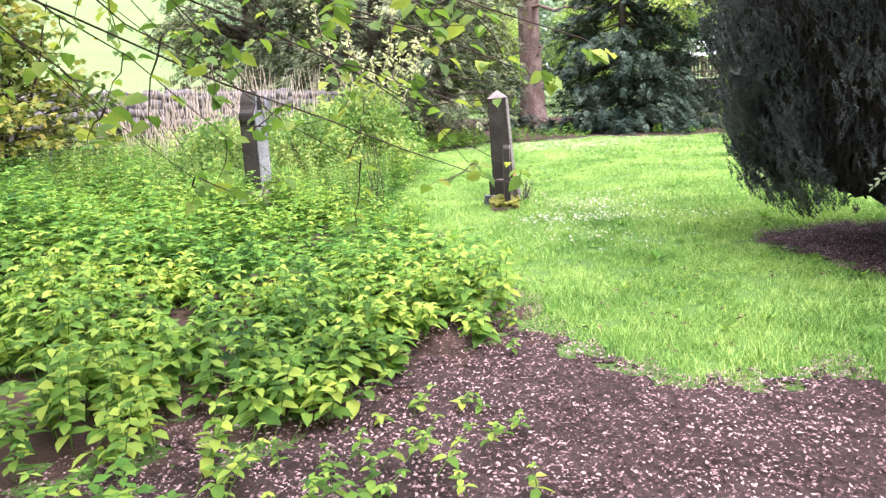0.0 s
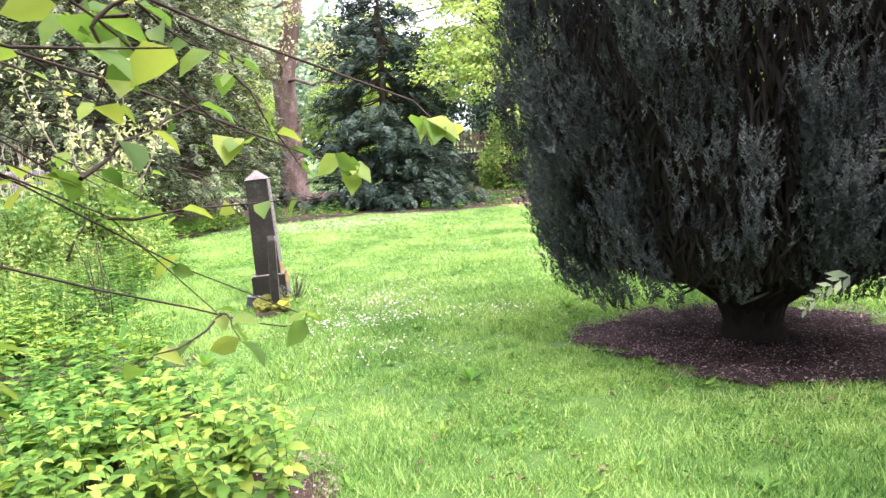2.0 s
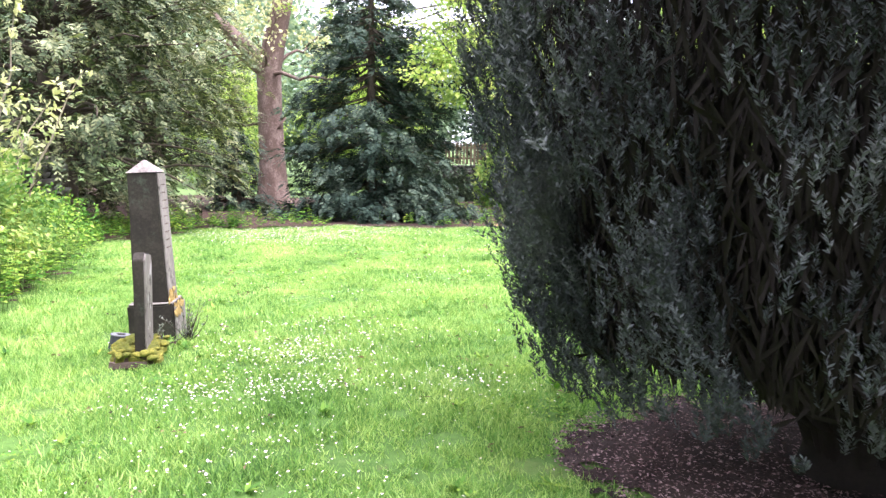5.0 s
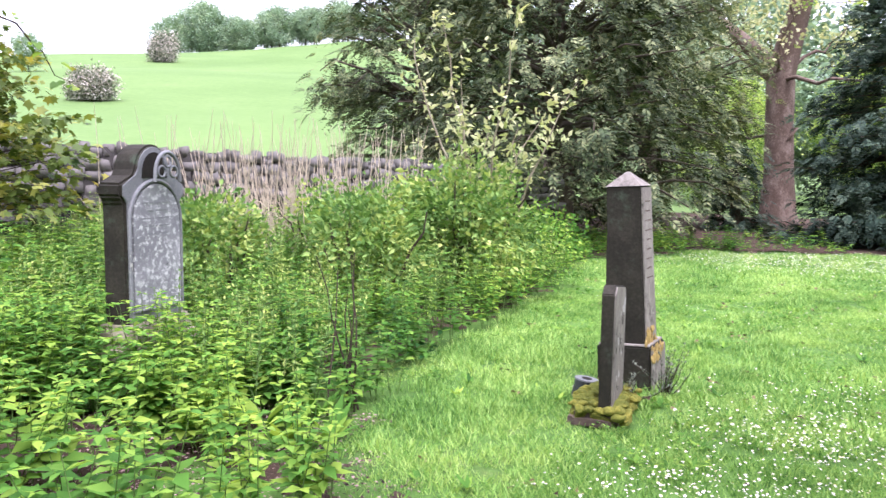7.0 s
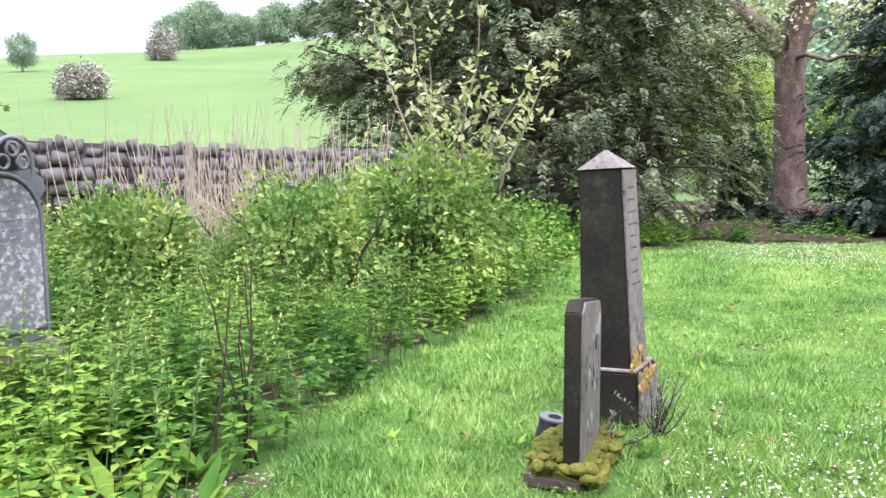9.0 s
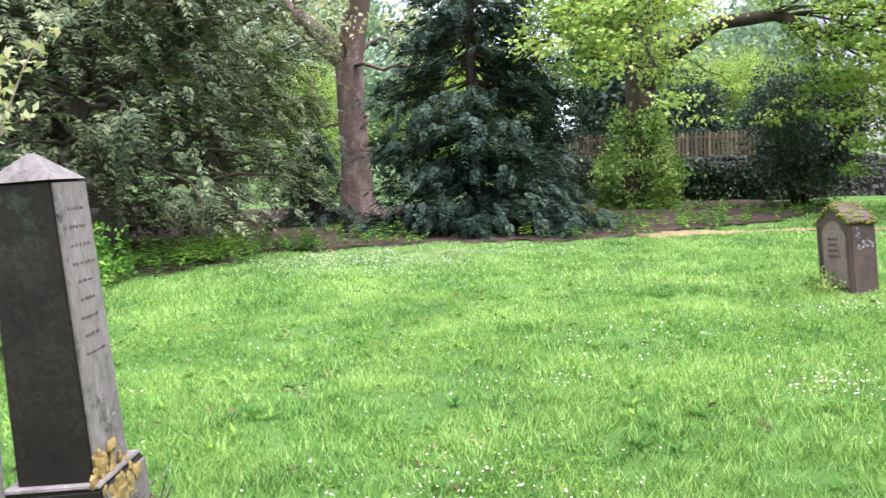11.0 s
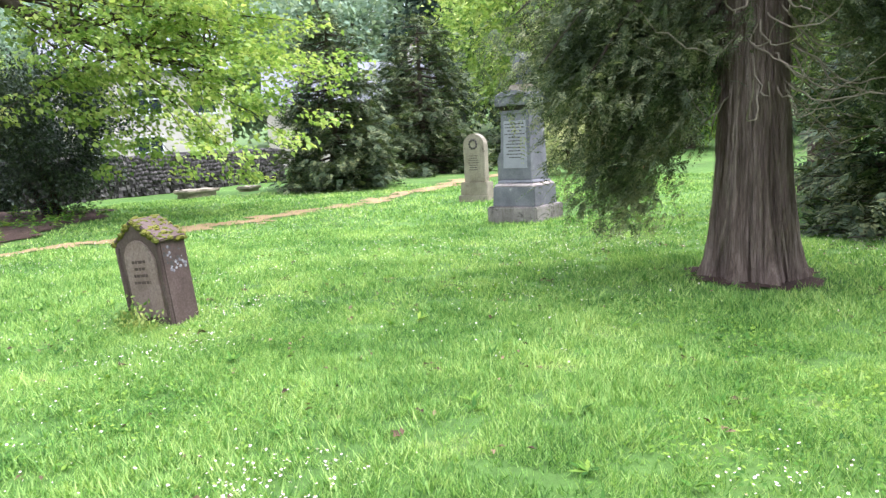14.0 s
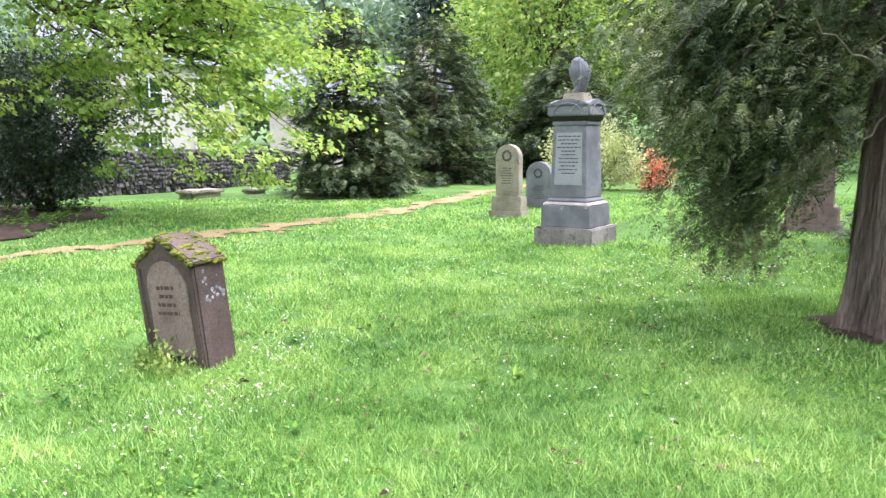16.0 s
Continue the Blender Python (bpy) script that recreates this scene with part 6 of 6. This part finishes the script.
def monument():
    root = thing("urn_monument", "grey granite pedestal monument with a draped urn on top", "monument", pose(14.45, 13.38, hz(14.45, 13.38) - 0.04, 0, 0, FACE))
    part("plinth", roughen(box(0.90, 0.90, 0.30, None, 0.02), 0.012, 5, 3), STAINED, root, "rough pale bottom step")
    part("step", box(0.76, 0.76, 0.31, pose(0, 0, 0.30), 0.012, 0.97), GREYSTONE, root)
    part("moulding", box(0.74, 0.74, 0.05, pose(0, 0, 0.61), 0.018, 0.92), PALESTONE, root)
    part("moulding", box(0.66, 0.66, 0.06, pose(0, 0, 0.66), 0.02, 0.90), GREYSTONE, root)
    die = part("die", box(0.565, 0.565, 1.02, pose(0, 0, 0.72), 0.01, 0.88), GREYSTONE, root, "inscribed grey shaft")
    bm = outline_bm([(-0.215, 0.90), (0.215, 0.90), (0.195, 1.64), (-0.195, 1.64)], 0.012, 0.002)
    bmesh.ops.transform(bm, matrix=pose(0, 0, 0), verts=bm.verts)
    for v in bm.verts:
        v.co.y += -0.283 + (v.co.z - 0.72) * 0.0332
    panel = part("panel", bm, PANEL, die, "paler inscribed panel")
    rng = np.random.default_rng(9)
    for k in range(11):
        z = 1.58 - k * 0.052
        bars(die, 1, 0, z, z, -0.283 + (z - 0.72) * 0.0332 - 0.0065, 0.36, INK, rng, 0.005, 0.016)
    part("neck", box(0.53, 0.53, 0.06, pose(0, 0, 1.74), 0.012), GREYSTONE, root)
    part("cornice", box(0.53, 0.53, 0.07, pose(0, 0, 1.80), 0.012, 1.16), DARKSTONE, root)
    cap = part("cap", box(0.64, 0.64, 0.15, pose(0, 0, 1.87), 0.02), GREYSTONE, root)
    for q in range(4):
        bm = outline_bm([(0.315, 0), (0.315, 0.02), (0.24, 0.05), (0.12, 0.085), (0, 0.10), (-0.12, 0.085), (-0.24, 0.05), (-0.315, 0.02), (-0.315, 0)], 0.08, 0.01)
        bmesh.ops.transform(bm, matrix=pose(0, 0, 2.01, 0, 0, q * 90) @ pose(0, -0.278, 0), verts=bm.verts)
        part("pediment", bm, GREYSTONE, cap)
        arc = [(0.22 * math.cos(x), -0.322, 1.88 + 0.17 * math.sin(x)) for x in np.linspace(0, math.pi, 9)]
        V, F = tube(arc, [0.010] * 9, 6)
        bmr = mesh_np("arch_rib", V, F, True)
        part("arch_rib", bmr, GREYSTONE, cap, m=pose(0, 0, 0, 0, 0, q * 90))
    part("pedestal", box(0.36, 0.36, 0.16, pose(0, 0, 2.04), 0.012, 0.8), BUFFSTONE, root, "lichened urn pedestal")
    prof = [(0.10, 2.19), (0.11, 2.22), (0.06, 2.26), (0.075, 2.32), (0.13, 2.40), (0.155, 2.48), (0.15, 2.56), (0.11, 2.61), (0.12, 2.635), (0.09, 2.67), (0.03, 2.70)]
    pr = np.array(prof)
    urn = tube(np.stack([0 * pr[:, 0], 0 * pr[:, 0], pr[:, 1]], 1), pr[:, 0], 20)
    urn[0][:, :2] *= 0.8
    u_ob = part("urn", mesh_np("urn", urn[0], urn[1], True), GREYSTONE, root, "carved stone urn")
    folds = []
    for k in range(9):
        a = -0.9 + k * 0.25
        folds.append(tube([(0.10 * math.cos(a), 0.10 * math.sin(a), 2.63), (0.165 * math.cos(a), 0.165 * math.sin(a), 2.5), (0.14 * math.cos(a), 0.14 * math.sin(a), 2.36), (0.10 * math.cos(a), 0.10 * math.sin(a), 2.22)], [0.02, 0.026, 0.024, 0.02], 6))
    part("drapery", mesh_np("drapery", *join(folds), True), GREYSTONE, u_ob, "carved cloth folds over the urn")


monument()


def round_headstone(pos, w, tall, depth, mat, label, base=True, seed=1, rz=FACE, group=""):
    root = thing("round_headstone", label, "gravestone", pose(pos[0], pos[1], hz(*pos) - 0.03, 0, 0, rz), group)
    z0 = 0.0
    if base:
        part("base", roughen(box(w * 1.42, depth * 2.1, 0.17, None, 0.015), 0.006, 5, 1), mat, root)
        part("foot", box(w * 1.28, depth * 1.7, 0.28, pose(0, 0, 0.17), 0.015, 0.97), mat, root)
        z0 = 0.45
    part("body", outline_bm(arch_points(w / 2, z0, tall - w / 2, 14), depth, 0.012), mat, root)
    tab = part("tablet", outline_bm(arch_points(w / 2 - 0.06, z0 + 0.08, tall - w / 2, 12), 0.014, 0.002), mat, root, m=pose(0, -depth / 2 - 0.002, 0))
    rng = np.random.default_rng(seed)
    bm = bmesh.new()
    for k in range(10):
        a = k * 0.628
        bmesh.ops.create_icosphere(bm, subdivisions=1, radius=0.028, matrix=pose(0.09 * math.cos(a), -depth / 2 - 0.012, tall - w * 0.42 + 0.09 * math.sin(a)))
    part("carving", bm, INK, root, "dark carved wreath")
    bars(tab, 7, 0, z0 + 0.25, tall - w * 0.9, -0.009, w * 0.6, INK, rng, 0.005, 0.016)


round_headstone((17.82, 15.6), 0.52, 1.46, 0.17, BUFFSTONE, "round-topped buff headstone with lichen on a stepped base", True, 2)
round_headstone((20.3, 15.75), 0.62, 1.08, 0.14, GREYSTONE, "short grey round-shouldered headstone behind the monument", False, 3)
round_headstone((17.4, 10.2), 0.62, 1.6, 0.22, BROWNFACE, "tall pinkish headstone half hidden by the cedar", True, 4)
round_headstone((19.0, 8.9), 0.7, 1.5, 0.2, BROWNSTONE, "dark headstone beyond the cedar", True, 5)


def flat_stones():
    for k, (x, y, sx, sy, h) in enumerate(((20.3, 25.6, 1.2, 0.7, 0.16), (22.2, 25.2, 0.7, 0.5, 0.1))):
        t = thing("table_stone", "low mossy flat gravestone in the grass", "gravestone", pose(x, y, hz(x, y) - 0.03, 0, 0, -8 + 12 * k))
        part("block", roughen(box(sx * 0.85, sy * 0.8, h, None, 0.03), 0.02, 4, 2), BUFFSTONE, t)
        part("top", roughen(box(sx, sy, 0.10, pose(0, 0, h), 0.03), 0.035, 5, 3), BUFFSTONE, t)


flat_stones()


# ---- grass, flowers and litter ----
def scatter(n, x0, x1, y0, y1, test, rng):
    x, y = rng.uniform(x0, x1, n), rng.uniform(y0, y1, n)
    k = test(x, y)
    return x[k], y[k]


WALK_X, WALK_Y = [0.0, 0.0, 0.47, 1.35, 1.31, 1.4, 1.81, 2.2, 2.8, 3.4], [0, 1.2, 2.3, 4.0, 5.0, 6.2, 7.5, 8.4, 9.6, 10.5]


def far_from_walk(x, y):
    d = np.full(np.shape(x), 1e9)
    for a, b in zip(WALK_X, WALK_Y):
        d = np.minimum(d, np.hypot(x - a, y - b))
    return d


def grass():
    rng = np.random.default_rng(14)

    def soft_lawn(x, y):
        k = is_lawn(x + rng.normal(0, 0.10, len(x)), y + rng.normal(0, 0.10, len(x)))
        return k | (in_path(x, y) & (rng.uniform(0, 1, len(x)) < 0.22))

    geos = []
    for n, lo, hi, h, w in ((1150000, 0, 5.2, 0.045, 0.0065), (700000, 5.2, 11.0, 0.05, 0.012), (330000, 11.0, 22.0, 0.055, 0.026)):
        x, y = scatter(n, -2.0, 3.6 + hi, 2.5, 10.7 + hi, soft_lawn, rng)
        d = far_from_walk(x, y)
        k = (d >= lo - 0.4) & (d < hi + rng.uniform(-0.4, 0.4, len(x)))
        x, y = x[k], y[k]
        tuft = 0.2 * vnoise(x, y, 1.1, 1) + 0.45 * vnoise(x, y, 0.22, 2) + 0.35 * vnoise(x, y, 0.07, 3)
        keep = rng.uniform(0, 1, len(x)) < smooth01((tuft - 0.22) / 0.35) * 0.95 + 0.05
        x, y, tuft = x[keep], y[keep], tuft[keep]
        m = len(x)
        hh = h * rng.uniform(0.5, 1.3, m) * (0.35 + 1.5 * tuft ** 1.3)
        a = rng.uniform(0, 6.283, m)
        l = rng.uniform(0.1, 1.3, m) * hh
        b = rng.uniform(0, 6.283, m)
        z = height(x, y) - 0.004
        ww = w * rng.uniform(0.7, 1.4, m) / 2
        V = np.stack([np.stack([x - np.cos(a) * ww, y - np.sin(a) * ww, z], 1), np.stack([x + np.cos(a) * ww, y + np.sin(a) * ww, z], 1),
                      np.stack([x + np.cos(b) * l, y + np.sin(b) * l, z + hh], 1)], 1).reshape(-1, 3)
        geos.append((V, np.arange(m * 3).reshape(-1, 3)))
    # coarse darker tufts
    x, y = scatter(9000, -0.5, 13, 3.5, 18, is_lawn, rng)
    k = (far_from_walk(x, y) < 9) & (vnoise(x, y, 0.9, 21) > 0.5)
    k = np.repeat(np.flatnonzero(k), 22)
    x, y = x[k] + rng.normal(0, 0.035, len(k)), y[k] + rng.normal(0, 0.035, len(k))
    m = len(x)
    a = rng.uniform(0, 6.283, m)
    hh = rng.uniform(0.05, 0.12, m)
    geos.append(leaf_geo(np.stack([x, y, height(x, y) - 0.004], 1), np.stack([np.cos(a), np.sin(a), rng.uniform(0.7, 2.0, m)], 1), np.stack([np.cos(a), np.sin(a), 0.3 + 0 * a], 1), hh, 0.007, 0.1, 0.3))
    solo("lawn_grass", mesh_np("lawn_grass", *join(geos)), LAWN, "short bright green tufted grass", "grass", "stuff")


grass()


def daisies():
    rng = np.random.default_rng(15)
    spots = [(2.0, 9.4, 0.35, 300), (1.3, 8.6, 0.3, 160), (1.9, 8.6, 0.25, 140), (2.9, 8.4, 0.35, 150), (2.4, 10.2, 0.5, 240), (3.3, 19.0, 1.3, 2600), (5.5, 18.9, 1.0, 250), (1.6, 7.4, 0.5, 140), (9.0, 19.0, 1.6, 300), (11.5, 18.0, 1.5, 350),
             (6.6, 13.4, 0.3, 90), (5.0, 11.3, 0.22, 90), (4.6, 9.9, 0.2, 45), (5.6, 9.3, 0.25, 60), (7.7, 13.7, 0.35, 110), (9.3, 15.0, 0.7, 160), (11.2, 14.2, 0.8, 220), (12.2, 11.8, 0.9, 320), (13.0, 10.6, 0.8, 200), (11.0, 12.0, 0.8, 160),
             (6.0, 15.4, 0.9, 200), (15.5, 17.2, 1.6, 300), (20.5, 20.6, 1.6, 300), (18.5, 21.5, 1.5, 200), (24, 24.5, 1.8, 250), (11.5, 8.6, 0.7, 100), (5.0, 12.8, 0.8, 90), (3.3, 12.5, 1.0, 120), (2.6, 14.6, 1.0, 90), (8.6, 11.5, 0.9, 110)]
    x = np.concatenate([rng.normal(a, s, int(n * 1.6)) for a, b, s, n in spots] + [rng.uniform(0, 20, 250)])
    y = np.concatenate([rng.normal(b, s * 0.8, int(n * 1.6)) for a, b, s, n in spots] + [rng.uniform(5, 19, 250)])
    k = is_lawn(x, y)
    x, y = x[k], y[k]
    m = len(x)
    z = height(x, y) + rng.uniform(0.035, 0.075, m)
    n = unit(rng.normal(0, 0.3, (m, 3)) + np.array([0, 0, 1]))
    a = np.arange(8) * math.pi / 4
    ref = unit(np.cross(n, (1.0, 0.2, 0)))
    ref2 = np.cross(n, ref)
    r = rng.uniform(0.0035, 0.0085, m)[:, None, None]
    C = np.stack([x, y, z], 1)
    ring = C[:, None] + r * (np.cos(a)[None, :, None] * ref[:, None] + np.sin(a)[None, :, None] * ref2[:, None])
    V = ring.reshape(-1, 3)
    solo("daisies", mesh_np("daisies", V, np.arange(m * 8).reshape(-1, 8)), PETAL, "white daisies scattered in drifts over the lawn", "daisies", "stuff")
    i = C[:, None] + np.array([0, 0, 0.003]) + 0.35 * r * (np.cos(a[::2])[None, :, None] * ref[:, None] + np.sin(a[::2])[None, :, None] * ref2[:, None])
    solo("daisy_eyes", mesh_np("daisy_eyes", i.reshape(-1, 3), np.arange(m * 4).reshape(-1, 4)), GOLD, "yellow hearts of the daisies", "daisies", "stuff")


daisies()


def lawn_weeds():
    rng = np.random.default_rng(16)
    geos = []
    x, y = scatter(420, -0.3, 12, 4, 18, is_lawn, rng)
    d = far_from_walk(x, y)
    k = (d > 0.3) & (d < 7)
    for x, y in zip(x[k], y[k]):
        n = rng.integers(6, 12)
        a = rng.uniform(0, 6.283, n)
        P = np.tile((x, y, hz(x, y) + 0.01), (n, 1))
        geos.append(leaf_geo(P, np.stack([np.cos(a), np.sin(a), rng.uniform(0.1, 0.8, n)], 1), np.tile((0, 0, 1.0), (n, 1)), rng.uniform(0.05, 0.11, n), 0.028, 0.1))
    # broad dock leaves at the nettles' edge
    for x, y, s in ((-0.62, 8.55, 1.0), (-0.45, 8.75, 0.9), (-0.85, 8.75, 1.1), (-0.7, 9.1, 0.8), (0.2, 7.9, 0.6), (1.9, 6.4, 0.5), (3.6, 8.2, 0.5)):
        n = 11
        a = rng.uniform(0, 6.283, n)
        P = np.tile((x, y, hz(x, y) + 0.02), (n, 1))
        geos.append(leaf_geo(P, np.stack([np.cos(a), np.sin(a), rng.uniform(0.4, 1.3, n)], 1), np.tile((0, 0, 1.0), (n, 1)), s * rng.uniform(0.18, 0.32, n), 0.085 * s, 0.1))
    solo("lawn_weeds", mesh_np("lawn_weeds", *join(geos)), NETTLE, "broad-leaved dock and plantain in the grass", "weeds", "stuff")


lawn_weeds()


def clods():
    """Dead leaves in the grass, and low clover between the blades."""
    rng = np.random.default_rng(18)
    x, y = scatter(520, 0, 12, 4, 16, is_lawn, rng)
    k = rng.integers(2, 6, len(x))
    x, y = np.repeat(x, k), np.repeat(y, k)
    n = len(x)
    x, y = x + rng.normal(0, 0.04, n), y + rng.normal(0, 0.04, n)
    a = rng.uniform(0, 6.283, n)
    L = rng.uniform(0.02, 0.06, n)
    V, F = leaf_geo(np.stack([x, y, height(x, y) + rng.uniform(0.015, 0.05, n)], 1), np.stack([np.cos(a), np.sin(a), rng.normal(0, 0.25, n)], 1), rng.normal(0, 0.4, (n, 3)) + np.array([0, 0, 1]), L, L * 0.5, 0.3)
    solo("dead_leaves", mesh_np("dead_leaves", V, F), DEADLEAF, "small brown dead leaves and bits of thatch in the lawn", "dead leaves", "stuff")
    n = 90000
    x, y = scatter(n, -0.8, 9, 3.8, 15, is_lawn, rng)
    k = (vnoise(x, y, 0.6, 9) + 0.4 * vnoise(x, y, 0.15, 10) > 0.82) & (far_from_walk(x, y) < 6)
    x, y = x[k], y[k]
    n = len(x)
    a = rng.uniform(0, 6.283, n)
    V, F = leaf_geo(np.stack([x, y, height(x, y) + rng.uniform(0.01, 0.045, n)], 1), np.stack([np.cos(a), np.sin(a), rng.normal(0, 0.3, n)], 1), rng.normal(0, 0.3, (n, 3)) + np.array([0, 0, 1]), rng.uniform(0.018, 0.038, n), 0.018, 0.1)
    solo("clover", mesh_np("clover", V, F), NETTLE, "low clover and small leaves among the grass", "clover", "stuff")


clods()


def chips():
    rng = np.random.default_rng(17)
    x1, y1 = scatter(95000, -1.8, 4.5, 1.0, 5.2, in_front_mulch, rng)
    x2, y2 = scatter(30000, 2.7, 5.9, 4.9, 8.0, in_yew_ring, rng)
    x3, y3 = scatter(60000, -3.0, 0.95, 1.2, 9.2, lambda x, y: in_bed(x - 0.17, y) & ~in_bed(x + 1.6, y) & ~in_front_mulch(x, y), rng)
    x, y = np.concatenate([x1, x2, x3]), np.concatenate([y1, y2, y3])
    n = len(x)
    P = np.stack([x, y, height(x, y) + 0.035 + rng.uniform(0, 0.012, n)], 1)
    a = rng.uniform(0, 6.283, n)
    L = rng.uniform(0.008, 0.030, n)
    V, F = leaf_geo(P, np.stack([np.cos(a), np.sin(a), rng.normal(0, 0.2, n)], 1), rng.normal(0, 0.35, (n, 3)) + np.array([0, 0, 1]), L, L * rng.uniform(0.25, 0.6, n), 0.15)
    solo("bark_chips", mesh_np("bark_chips", V, F), CHIPS, "loose chips of bark mulch", "mulch", "stuff")


chips()
